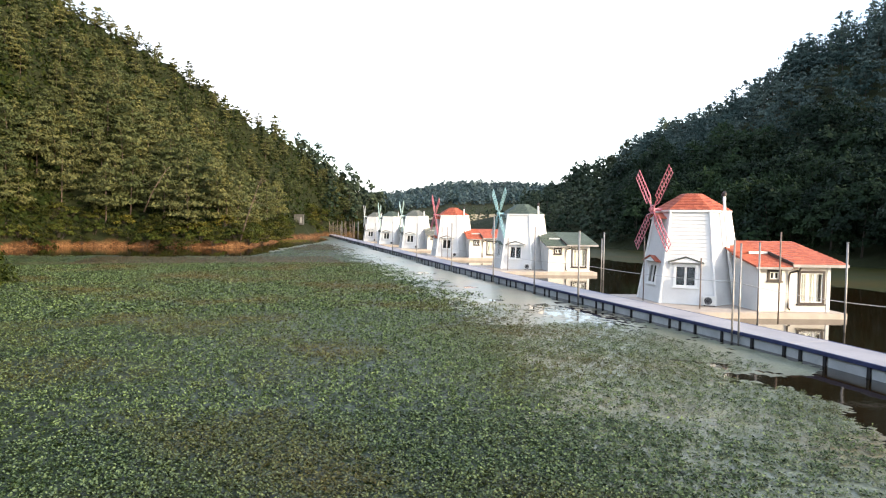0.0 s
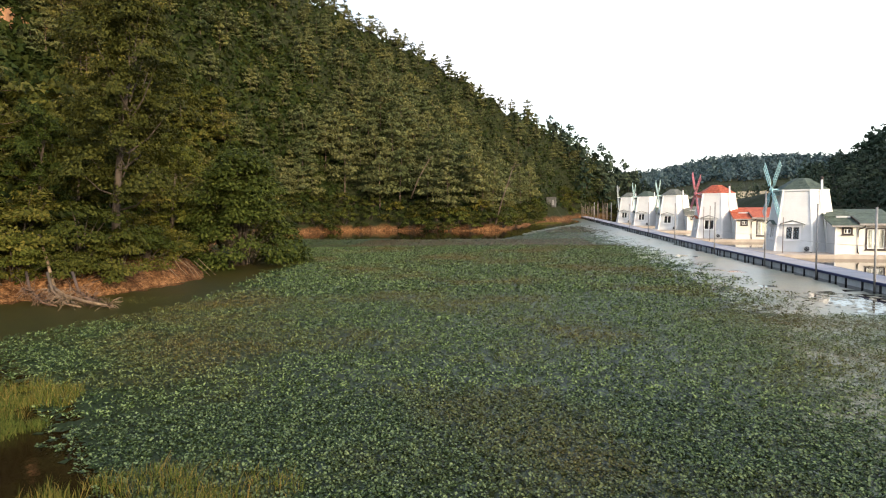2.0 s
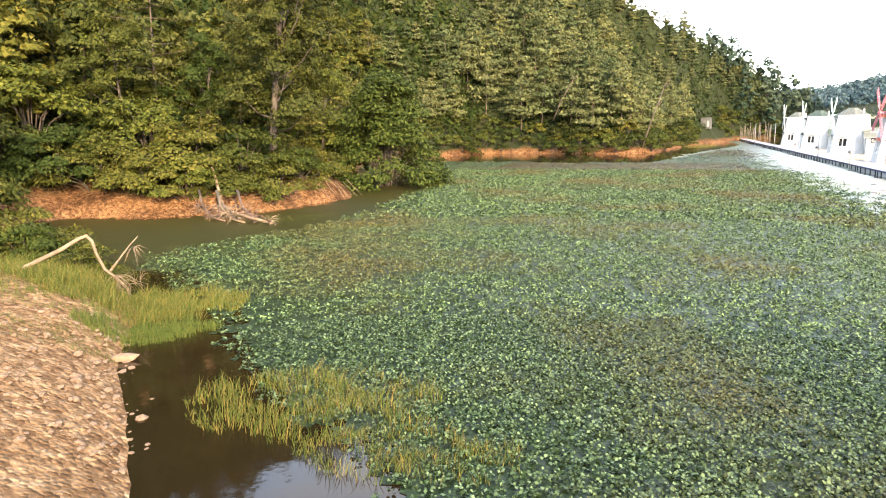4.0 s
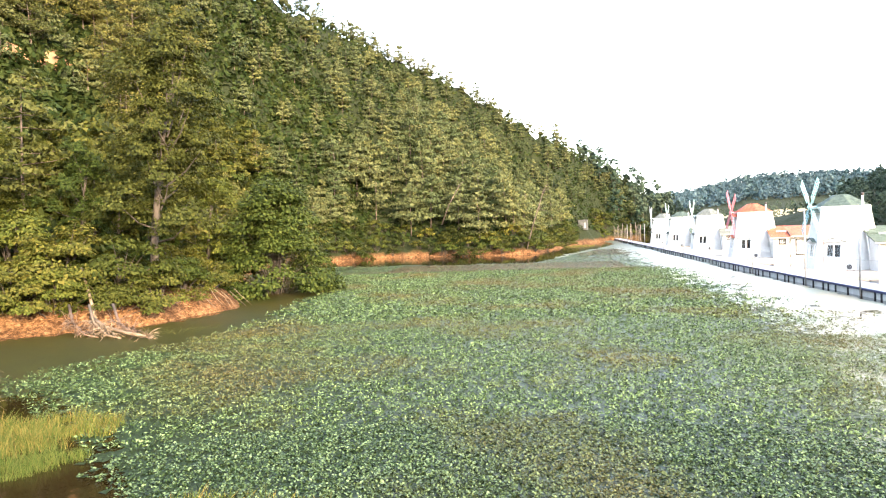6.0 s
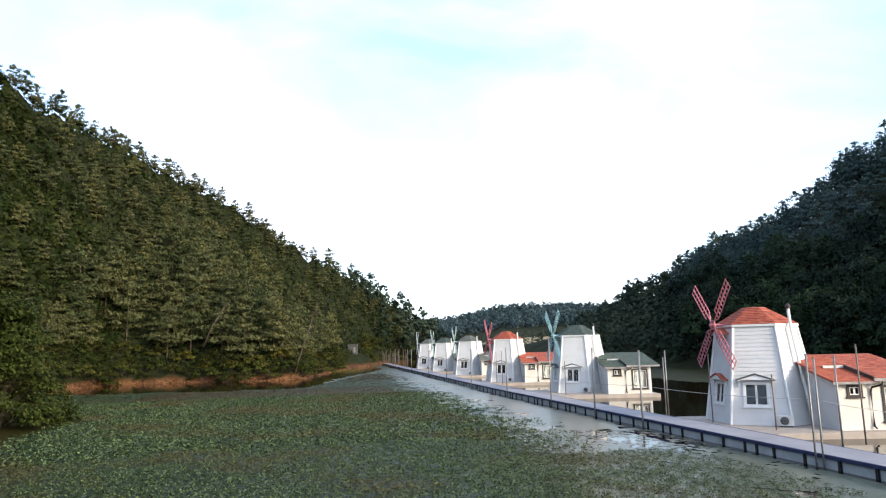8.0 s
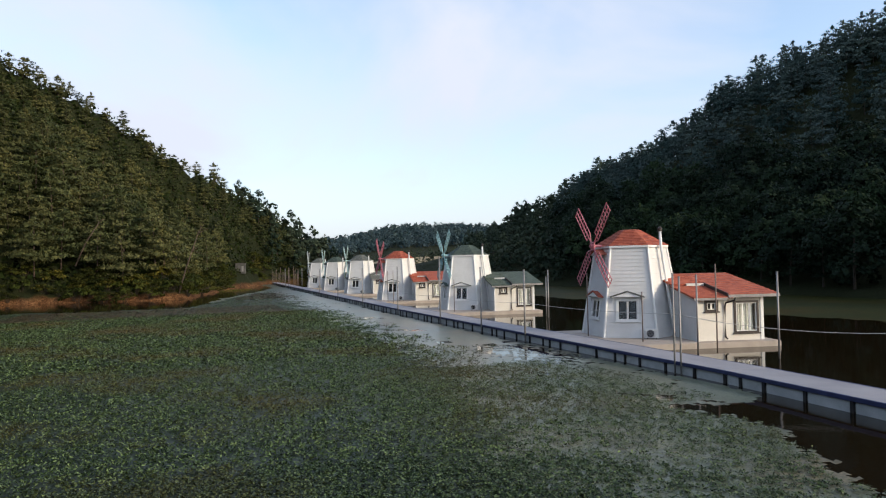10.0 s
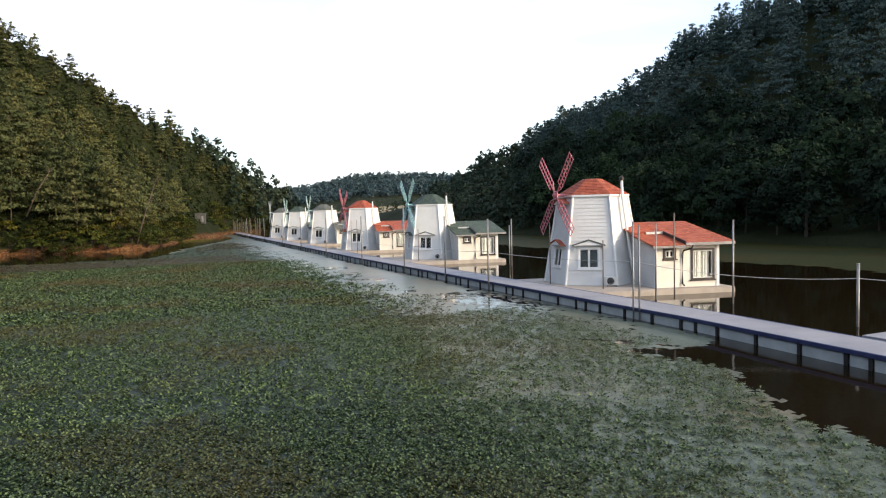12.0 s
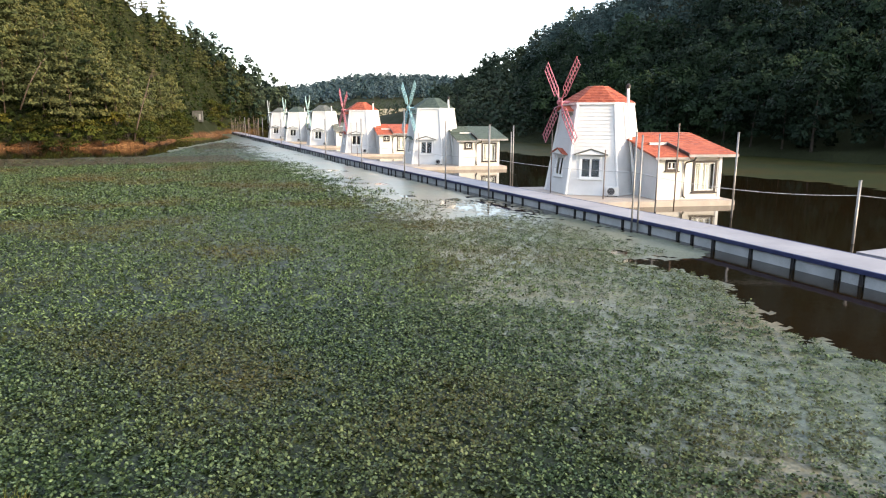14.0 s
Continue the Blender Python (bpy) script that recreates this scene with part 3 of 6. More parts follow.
def window(parent, m, u0, u1, z0, z1, mat, sashes=2, label="", curtain=False, trim=0.07, sill=False, name="window"):
    bm = bmesh.new()
    t = trim
    for a, b, c, d in ((u0 - t, u1 + t, z1, z1 + t), (u0 - t, u1 + t, z0 - t, z0), (u0 - t, u0, z0, z1), (u1, u1 + t, z0, z1)):
        box(bm, a, b, -0.055, 0.03, c, d, m)
    if sill:
        box(bm, u0 - t - 0.06, u1 + t + 0.06, -0.10, 0.03, z0 - t - 0.03, z0 - t + 0.03, m)
    root = part(name, bm, mat, parent, label)
    bm = bmesh.new()
    s = 0.045
    w = (u1 - u0) / sashes
    for k in range(sashes):
        a, b = u0 + k * w + 0.004, u0 + (k + 1) * w - 0.004
        y = -0.02 + 0.02 * (k % 2)
        for p in ((a, b, z1 - s, z1 - 0.003), (a, b, z0 + 0.003, z0 + s), (a, a + s, z0 + s, z1 - s), (b - s, b, z0 + s, z1 - s)):
            box(bm, p[0], p[1], y, y + 0.035, p[2], p[3], m)
    part("sash", bm, M_TRIM, root, "white sash bars")
    for k in range(sashes):
        bm = bmesh.new()
        y = 0.0 + 0.02 * (k % 2)
        box(bm, u0 + k * w + 0.03, u0 + (k + 1) * w - 0.03, y, y + 0.006, z0 + 0.03, z1 - 0.03, m)
        g = part("pane", bm, M_GLASS, root)
        g.visible_shadow = False
    if curtain:
        bm = bmesh.new()
        n = 22
        vs = []
        for i in range(n + 1):
            u = u0 + 0.1 + (u1 - u0 - 0.2) * i / n
            y = 0.17 + 0.025 * math.sin(i * 1.7)
            vs.append((bm.verts.new(m @ Vector((u, y, z0 + 0.02))), bm.verts.new(m @ Vector((u, y, z1 - 0.05)))))
        for a, b in zip(vs, vs[1:]):
            bm.faces.new((a[0], b[0], b[1], a[1]))
        part("curtain", bm, M_CURTAIN, root, "pale curtain behind the glass")
    # added dark panel stands in for the unlit room behind the panes
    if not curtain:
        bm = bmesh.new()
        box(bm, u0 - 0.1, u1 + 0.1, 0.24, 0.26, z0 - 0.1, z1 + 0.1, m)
        part("dark_backing", bm, M_ROOM_DARK, root, "dark panel in place of the unlit room behind the glass")
    return root


def hood(parent, m, u0, u1, z, mat, rise=0.3, deep=0.35):
    """A little gabled hood over a window, with brackets."""
    bm = bmesh.new()
    c = (u0 + u1) / 2
    for a, b in ((u0, c), (c, u1)):
        za, zb = (z, z + rise) if b == c else (z + rise, z)
        p = [(a, -deep, za), (b, -deep, zb), (b, -0.02, zb), (a, -0.02, za)]
        v = [bm.verts.new(m @ Vector(q)) for q in p] + [bm.verts.new(m @ Vector((q[0], q[1], q[2] + 0.05))) for q in p]
        for f in ((3, 2, 1, 0), (4, 5, 6, 7), (0, 1, 5, 4), (1, 2, 6, 5), (2, 3, 7, 6), (3, 0, 4, 7)):
            bm.faces.new([v[i] for i in f])
    root = part("window_hood", bm, mat, parent, "small gabled hood over the window")
    bm = bmesh.new()
    v = [bm.verts.new(m @ Vector(q)) for q in ((u0 + 0.12, -deep + 0.06, z + 0.02), (u1 - 0.12, -deep + 0.06, z + 0.02), (c, -deep + 0.06, z + rise - 0.04))]
    bm.faces.new(v)
    for u in (u0 + 0.1, u1 - 0.16):
        box(bm, u, u + 0.06, -deep + 0.05, -0.02, z - 0.03, z + 0.02, m)
        box(bm, u, u + 0.06, -0.09, -0.02, z - 0.26, z - 0.03, m)
    part("bracket", bm, M_TRIM, root, "white gable board and brackets")


BASE_Z = 0.28
R_BASE, R_TOP, EAVE_Z, APEX_Z = 2.70, 1.90, 5.12, 6.08


def hexagon(r, z, turn=0.0):
    return [Vector((r * math.cos(radians(60 * k - 90 + turn)), r * math.sin(radians(60 * k - 90 + turn)), z)) for k in range(6)]


def tower(m, roof_mat, sail_mat, roof_word, sail_word, wheel_turn=0.0):
    root = empty("windmill_house", m)
    tagged(root, f"white clapboard windmill tower with {roof_word} roof and {sail_word} sails", "windmill", "windmill houses on the dock")
    low, high = hexagon(R_BASE, BASE_Z), hexagon(R_TOP, EAVE_Z)
    height = EAVE_Z - BASE_Z
    for k in range(6):
        a, b = low[k - 1], low[k]
        ta, tb = high[k - 1], high[k]
        along = (b - a).normalized()
        up = ((ta + tb) / 2 - (a + b) / 2).normalized()
        out = along.cross(up)
        mid = (a + b) / 2
        f = Matrix(((along.x, -out.x, up.x, mid.x), (along.y, -out.y, up.y, mid.y), (along.z, -out.z, up.z, mid.z), (0, 0, 0, 1)))
        slant = ((ta + tb) / 2 - mid).length
        wb, wt = (b - a).length / 2, (tb - ta).length / 2
        openings = []
        if k in (0, 5):
            openings = [(-0.62, 0.38, 0.95, 1.98)] if k == 0 else [(-0.42, 0.42, 0.98, 1.96)]
        bm = bmesh.new()
        clapboards(bm, f, 0.0, slant, lambda z: (-(wb + (wt - wb) * z / slant), wb + (wt - wb) * z / slant), openings)
        part("wall", bm, M_WHITE, root)
        for o in openings:
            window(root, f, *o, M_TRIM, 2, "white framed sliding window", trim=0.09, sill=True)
            hood(root, f, o[0] - 0.38, o[1] + 0.38, o[3] + 0.14, roof_mat if k == 5 else M_GREY_ROOF)
    for a, b in zip(low, high):
        bm = bmesh.new()
        n = Vector((a.x, a.y, 0)).normalized() * 0.02
        bar(bm, a + n, b + n, 0.075, 6)
        part("corner_board", bm, M_TRIM, root)
    bm = bmesh.new()
    box(bm, -1.6, 1.6, -1.6, 1.6, BASE_Z + 0.005, BASE_Z + 0.05)
    part("floor_slab", bm, M_DARK, root)
    # roof in stepped courses
    bm = bmesh.new()
    prof = []
    rows = 10
    for i in range(rows + 1):
        s = i / rows
        r = (R_TOP + 0.12) * (1 - s) + 0.52 * s
        prof.append((r, EAVE_Z + 0.06 + (APEX_Z - EAVE_Z - 0.06) * s))
    rings = [hexagon(prof[0][0], prof[0][1] - 0.03)]
    for (r0, z0), (r1, z1) in zip(prof, prof[1:]):
        rings += [hexagon(r0 + 0.012, z0 + 0.022), hexagon(r1, z1)]
    rings = [[bm.verts.new(c) for c in ring] for ring in rings]
    for p, q in zip(rings, rings[1:]):
        for k in range(6):
            j = (k + 1) % 6
            bm.faces.new((p[k], p[j], q[j], q[k]))
    bm.faces.new(rings[-1])
    roof = part("roof", bm, roof_mat, root, f"{roof_word} shingled six-sided roof")
    bm = bmesh.new()
    a, b, c, d = hexagon(R_TOP + 0.13, EAVE_Z + 0.05), hexagon(R_TOP + 0.13, EAVE_Z - 0.06), hexagon(R_TOP - 0.05, EAVE_Z - 0.06), hexagon(R_TOP - 0.05, EAVE_Z + 0.05)
    rings = [[bm.verts.new(q) for q in ring] for ring in (a, b, c, d)]
    for r0, r1 in zip(rings, rings[1:] + rings[:1]):
        for k in range(6):
            j = (k + 1) % 6
            bm.faces.new((r0[k], r1[k], r1[j], r0[j]))
    part("fascia", bm, M_TRIM, roof, "white fascia under the eaves")
    # axle hood on the wall towards the water
    f = Matrix(((0, 1, 0, -R_TOP * 0.866), (-1, 0, 0, 0), (0, 0, 1, 0), (0, 0, 0, 1)))
    hood(root, f, -0.6, 0.6, EAVE_Z - 0.42, roof_mat, 0.26, 0.55)
    # sails
    hx, hz = -R_TOP * 0.866 - 0.6, EAVE_Z + 0.08
    bm = bmesh.new()
    bar(bm, (-R_TOP * 0.866 + 0.2, 0, hz - 0.02), (hx - 0.18, 0, hz), 0.07, 8)
    wheel = part("sail_wheel", bm, sail_mat, root, f"{sail_word} four-armed lattice sail wheel")
    bm = bmesh.new()
    for sy in (-0.2, 0.2):
        bar(bm, (hx, sy, hz - 0.24), (hx, sy, hz + 0.24), 0.045, 6)
        bar(bm, (hx, -0.24, hz + sy), (hx, 0.24, hz + sy), 0.045, 6)
    bar(bm, (hx - 0.14, 0, hz), (hx + 0.1, 0, hz), 0.13, 10)
    part("hub", bm, sail_mat, wheel)
    for k in range(4):
        ang = radians(45 + 90 * k + wheel_turn)
        d, n = Vector((0, math.cos(ang), math.sin(ang))), Vector((0, -math.sin(ang), math.cos(ang)))
        c = Vector((hx, 0, hz))
        bm = bmesh.new()
        bar(bm, c + d * 0.15, c + d * 2.88, 0.038, 6)
        for s in (-0.30, 0.30):
            bar(bm, c + d * 0.75 + n * s, c + d * 2.88 + n * s, 0.028, 5)
        bar(bm, c + d * 0.3, c + d * 0.75 + n * 0.30, 0.028, 5)
        for i in range(9):
            r = 0.75 + 2.1 * i / 8
            bar(bm, c + d * r - n * 0.30, c + d * r + n * 0.30, 0.02, 5)
        part("sail", bm, sail_mat, wheel)
    # flue beside the right-hand face
    top, foot = Vector((0.93, -1.62, EAVE_Z + 0.80)), Vector((1.28, -2.24, BASE_Z + 0.25))
    elbow = Vector((0.95, -1.66, EAVE_Z - 0.1))
    bm = bmesh.new()
    tube(bm, [foot + Vector((0.5, -0.1, -0.05)), foot, elbow + (foot - elbow) * 0.5, elbow, top], [0.06, 0.075, 0.075, 0.075, 0.075], 9)
    flue = part("flue_pipe", bm, M_TRIM, root, "pale flue pipe with dark cap", True)
    bm = bmesh.new()
    bar(bm, top, top + Vector((0, 0, 0.16)), 0.12, 9)
    bar(bm, top + Vector((0, 0, 0.16)), top + Vector((0, 0, 0.26)), 0.12, 9, 0.04)
    part("flue_cap", bm, M_BROWN, flue, "dark flue cap")
    return root


def cabin(m, roof_mat, roof_word):
    """The low annexe: front wall facing -y from x = 0 to 3.55, left wall running back to the tower."""
    root = empty("cabin", m)
    tagged(root, f"small cream clapboard cabin with {roof_word} lean-to roof by the tower", "cabin", "cabins on the dock")
    W, D, h0, h1 = 3.50, 4.0, 2.18, 2.98
    z = BASE_Z
    front = Matrix.Translation((0, 0, z))
    openings = [(0.54, 1.00, 1.55, 1.90), (2.06, 3.16, 0.44, 1.86)]
    bm = bmesh.new()
    clapboards(bm, front, 0.0, h0, lambda q: (0, W), openings, 0.19)
    part("wall", bm, M_SUN_SIDING, root)
    bm = bmesh.new()
    left = Matrix.Translation((0, D, z)) @ Matrix.Rotation(radians(-90), 4, "Z")
    slope = D / (h1 - h0)
    clapboards(bm, left, 0.0, h1, lambda q: (0, D if q <= h0 else max(0.02, D - (q - h0) * slope)), [], 0.19)
    # side away from the sun gets the cooler white copy
    part("wall", bm, M_WHITE, root)
    bm = bmesh.new()
    right = Matrix.Translation((W, 0, z)) @ Matrix.Rotation(radians(90), 4, "Z")
    clapboards(bm, right, 0.0, h1, lambda q: (0 if q <= h0 else min(D - 0.02, (q - h0) * slope), D), [(0.8, 2.6, 0.1, 2.0)], 0.19)
    part("wall", bm, M_SUN_SIDING, root)
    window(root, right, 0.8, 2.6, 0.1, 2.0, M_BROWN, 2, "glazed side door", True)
    bm = bmesh.new()
    back = Matrix.Translation((W, D, z)) @ Matrix.Rotation(radians(180), 4, "Z")
    clapboards(bm, back, 0.0, h1, lambda q: (0, W), [], 0.19)
    part("wall", bm, M_WHITE, root)
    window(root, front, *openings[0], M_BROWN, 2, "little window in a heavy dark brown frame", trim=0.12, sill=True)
    window(root, front, *openings[1], M_BROWN, 3, "tall window in a dark brown frame with pale curtains", True, trim=0.11, sill=True)
    bm = bmesh.new()
    box(bm, W - 0.13, W + 0.03, -0.05, 0.02, z, z + h0)
    part("corner_board", bm, M_TRIM, root)
    bm = bmesh.new()
    box(bm, -0.03, 0.06, -0.05, 0.06, z, z + h0)
    part("corner_board", bm, M_TRIM, root)
    bm = bmesh.new()
    box(bm, 0.12, W - 0.12, 0.14, D - 0.12, z + 0.005, z + 0.06)
    part("floor_slab", bm, M_DARK, root)

    # roof: a low slope over the left part and a higher one over the right, both falling to the front
    def slope_roof(name, x0, x1, lift, front_over, back_y, label):
        bm = bmesh.new()
        g = (h1 - h0) / D
        n = 12
        y0 = -front_over
        prof = [(y0, -0.07)]
        for i in range(n):
            prof += [(y0 + (back_y - y0) * i / n - 0.01, 0.04), (y0 + (back_y - y0) * (i + 1) / n - 0.01, 0.012)]
        prof.append((back_y, -0.07))
        sides = [[bm.verts.new((x, q, z + h0 + q * g + lift + dz)) for q, dz in prof] for x in (x0, x1)]
        for i in range(len(prof)):
            j = (i + 1) % len(prof)
            bm.faces.new((sides[0][i], sides[1][i], sides[1][j], sides[0][j]))
        bm.faces.new(sides[0])
        bm.faces.new(sides[1][::-1])
        bmesh.ops.recalc_face_normals(bm, faces=bm.faces)
        return part(name, bm, roof_mat, root, label)

    low = slope_roof("lower_roof", -0.32, 1.72, 0.08, 0.38, 2.1, f"{roof_word} shingled lower roof")
    up = slope_roof("upper_roof", 1.50, W + 0.66, 0.20, 0.40, D + 0.5, f"{roof_word} shingled upper roof")
    slope_roof("upper_roof", -0.32, 1.497, 0.20, -1.95, D + 0.5, f"{roof_word} shingled upper roof")
    g = (h1 - h0) / D
    bm = bmesh.new()
    box(bm, 1.45, W + 0.67, -0.46, -0.41, z + h0 - 0.02, z + h0 + 0.12)
    box(bm, -0.33, 1.44, -0.43, -0.385, z + h0 - 0.13, z + h0 - 0.02)
    part("gutter", bm, M_GUTTER, up, "weathered grey gutter along the eaves")
    bm = bmesh.new()
    for a, b, w in ((-0.38, 1.94, 0.03),):
        v = box(bm, 1.44, 1.495, a, b, 0, 0.17)
        for q in v:
            q.co.z += z + h0 + q.co.y * g + 0.10
    part("verge_board", bm, M_BROWN, up, "dark verge board at the roof step")
    bm = bmesh.new()
    box(bm, 0.45, 1.43, 1.86, 1.945, z + h0 + 1.9 * g + 0.12, z + h0 + 1.9 * g + 0.25)
    part("flashing", bm, M_PIPE, up, "short grey flashing on the roof")
    bm = bmesh.new()
    tube(bm, [(1.85, -0.40, z + h0 - 0.02), (1.80, -0.36, z + h0 - 0.18), (1.5, -0.10, z + h0 - 0.30), (1.46, -0.07, z + h0 - 0.5), (1.46, -0.07, z + 0.18), (1.52, -0.16, z + 0.08)], [0.045] * 6, 8)
    part("downpipe", bm, M_BROWN, up, "dark brown downpipe", True)
    return root


def platform(m):
    root = empty("house_platform", m)
    tagged(root, "beige floating concrete platform carrying a windmill house", "platform", "platforms beside the dock")
    bm = bmesh.new()
    def meet_dock(verts):
        for v in verts:
            if v.co.x < -2.0:
                at = m @ v.co
                gap = at.x - (dock_x(at.y) + 1.78)
                if gap > 0:
                    v.co += m.to_3x3().inverted() @ Vector((-gap, 0, 0))

    meet_dock(box(bm, -2.9, 5.55, -5.1, 3.0, -0.3, BASE_Z - 0.004))
    bmesh.ops.bevel(bm, geom=bm.edges[:], offset=0.03, segments=2, affect="EDGES")
    part("slab", bm, M_PLAT, root)
    return root


def air_conditioner(m):
    root = empty("air_conditioner", m)
    tagged(root, "white outdoor air conditioner unit on the platform", "air conditioner", "air conditioners on the platforms")
    bm = bmesh.new()
    box(bm, -0.4, 0.4, -0.15, 0.15, 0.06, 0.62)
    bmesh.ops.bevel(bm, geom=bm.edges[:], offset=0.02, segments=2, affect="EDGES")
    part("casing", bm, M_CASE, root)
    for s in (-0.3, 0.24):
        bm = bmesh.new()
        box(bm, s, s + 0.06, -0.17, 0.17, 0.0, 0.06)
        part("foot", bm, M_DARK, root)
    bm = bmesh.new()
    bar(bm, (-0.08, -0.165, 0.34), (-0.08, -0.152, 0.34), 0.23, 18)
    g = part("fan_recess", bm, M_DARK, root, "dark round fan opening")
    bm = bmesh.new()
    for r in (0.08, 0.14, 0.2, 0.24):
        for k in range(16):
            a, b = 2 * math.pi * k / 16, 2 * math.pi * (k + 1) / 16
            bar(bm, (-0.08 + r * math.cos(a), -0.175, 0.34 + r * math.sin(a)), (-0.08 + r * math.cos(b), -0.175, 0.34 + r * math.sin(b)), 0.006, 4)
    part("fan_guard", bm, M_PIPE, g)
    return root


UNITS = [  # x, y, turn, tower turn, roof, sails, words, wheel turn
    (23.10, 31.0, -14.0, 5.0, M_RED_ROOF, M_RED_SAIL, "red", "pink-red", 0.0),
    (23.85, 56.3, -12.0, 8.0, M_GREEN_ROOF, M_TEAL_SAIL, "dark green", "teal", 0.0),
    (23.50, 76.8, -11.0, 8.0, M_RED_ROOF, M_RED_SAIL, "red", "pink-red", 8.0),
    (24.40, 99.3, -10.0, 7.0, M_GREY_ROOF, M_GREEN_SAIL, "grey-green", "pale green", 0.0),
    (24.20, 116.6, -9.0, 6.0, M_GREEN_ROOF, M_GREEN_SAIL, "dark green", "pale green", 6.0),
    (24.30, 133.2, -9.0, 5.0, M_GREY_ROOF, M_WHITE_SAIL, "grey-green", "pale", 4.0),
]
for ux, uy, turn, tower_turn, roof_m, sail_m, rw, sw, wheel_a in UNITS:
    um = pose(ux, uy, 0, 0, 0, turn)
    tm = um @ pose(0, 0, 0, 0, 0, tower_turn)
    platform(um)
    tower(tm, roof_m, sail_m, rw, sw, wheel_a)
    cabin(um @ pose(1.5, -4.45, 0), roof_m, rw)
    air_conditioner(tm @ pose(-0.34, -2.75, BASE_Z, 0, 0, -30) @ Matrix.Scale(0.82, 4))


# ---- poles and ropes ----
def pole(x, y, z0, z1, r=0.04, mat=None, lean=(0.0, 0.0), label="galvanised steel mooring pole standing beside the dock"):
    root = empty("mooring_pole", pose(x, y, z0))
    tagged(root, label, "pole", "poles along the dock")
    bm = bmesh.new()
    bar(bm, (0, 0, 0), (lean[0], lean[1], z1 - z0), r, 8)
    s = part("shaft", bm, mat or M_STEEL, root, "", True)
    bm = bmesh.new()
    bar(bm, (lean[0], lean[1], z1 - z0), (lean[0], lean[1], z1 - z0 + 0.03), r * 1.15, 8)
    part("cap", bm, mat or M_STEEL, s)
    return root


for px_, py_, pz0, pz1, pr in ((17.28, 20.62, -1.0, 3.82, 0.036), (17.28, 20.27, -1.0, 3.70, 0.036), (17.26, 32.7, -1.0, 3.95, 0.055), (17.26, 38.6, -1.0, 4.1, 0.05),
                               (17.26, 46.0, -1.0, 4.9, 0.05), (17.2, 56.5, -1.0, 4.2, 0.055), (17.35, 70.0, -1.0, 4.1, 0.05), (17.6, 84.0, -1.0, 4.2, 0.05),
                               (18.2, 100.0, -1.0, 4.0, 0.05), (18.7, 120.0, -1.0, 4.2, 0.05), (19.7, 150.0, -1.0, 4.2, 0.05)):
    pole(px_, py_, pz0, pz1, pr)
for px_, py_, pz0, pz1, pr in ((21.84, 24.45, -0.5, 3.62, 0.04), (23.70, 21.62, -1.0, 3.74, 0.042), (22.73, 15.28, -1.0, 2.22, 0.05), (26.32, 45.85, -1.0, 3.75, 0.05), (26.9, 47.2, -1.0, 3.2, 0.045)):
    pole(px_, py_, pz0, pz1, pr, label="grey steel pole standing in the water beside a platform")
for px_, py_, pz1 in ((21.75, 23.15, 4.1), (21.2, 27.6, 2.75), (20.35, 31.2, 3.7), (21.2, 53.0, 3.0), (21.2, 73.5, 3.7), (21.0, 70.6, 3.8)):
    root = pole(px_, py_, BASE_Z - 0.1, pz1, 0.032, M_RUST, label="thin rusty pole standing on the platform edge")
rng = random.Random(8)
for k in range(26):
    yy = 137 + 47 * (k / 26) ** 0.9
    pole(dock_x(yy) + (2.0 if k % 2 else -0.2) + rng.uniform(-0.3, 2.5) * (k % 2), yy + rng.uniform(-0.8, 0.8), -1.0, rng.uniform(2.6, 4.6), 0.035, M_RUST)


def rope(points, r=0.012, label="pale rope slung between the mooring poles"):
    bm = bmesh.new()
    pts = []
    for (a, sag), (b, _) in zip(points, points[1:]):
        for i in range(10):
            s = i / 10
            p = Vector(a).lerp(Vector(b), s)
            p.z -= sag * 4 * s * (1 - s)
            pts.append(p)
    pts.append(Vector(points[-1][0]))
    tube(bm, pts, [r] * len(pts), 5)
    ob = part("rope", bm, M_ROPE, None, "", True)
    tagged(ob, label, "rope")


rope([((17.28, 56.5, 2.0), 0.15), ((17.28, 46.0, 2.1), 0.15), ((17.26, 32.7, 2.15), 0.12), ((17.28, 20.62, 2.28), 0.25), ((22.73, 15.28, 1.72), 0.2), ((30, 8.5, 1.6), 0.0)])


# ---- plant helpers ----
def unit(v):
    return v / np.maximum(np.linalg.norm(v, axis=1, keepdims=True), 1e-9)


def cards(c, length, width, rng, up=0.0, droop=None, bias=None):
    """One pointed leaf (a folded diamond) at each centre c. Returns vertices and quads."""
    n = len(c)
    nor = rng.normal(size=(n, 3)) * (1.0 if bias is None else 0.42)
    nor[:, 2] += up
    nor = unit(nor if bias is None else nor + bias)
    t = rng.normal(size=(n, 3))
    if droop is not None:
        t = t * 0.6 + droop
    t = unit(t - nor * (t * nor).sum(1, keepdims=True))
    b = np.cross(nor, t)
    ln = (length * rng.uniform(0.7, 1.3, n))[:, None] if np.isscalar(length) else length[:, None]
    wd = ln * (width / length if np.isscalar(length) else width)
    v = np.stack([c - t * ln * 0.5, c + b * wd * 0.5 - nor * wd * 0.1, c + t * ln * 0.5, c - b * wd * 0.5 - nor * wd * 0.1], 1).reshape(-1, 3)
    return v, np.arange(4 * n).reshape(-1, 4)


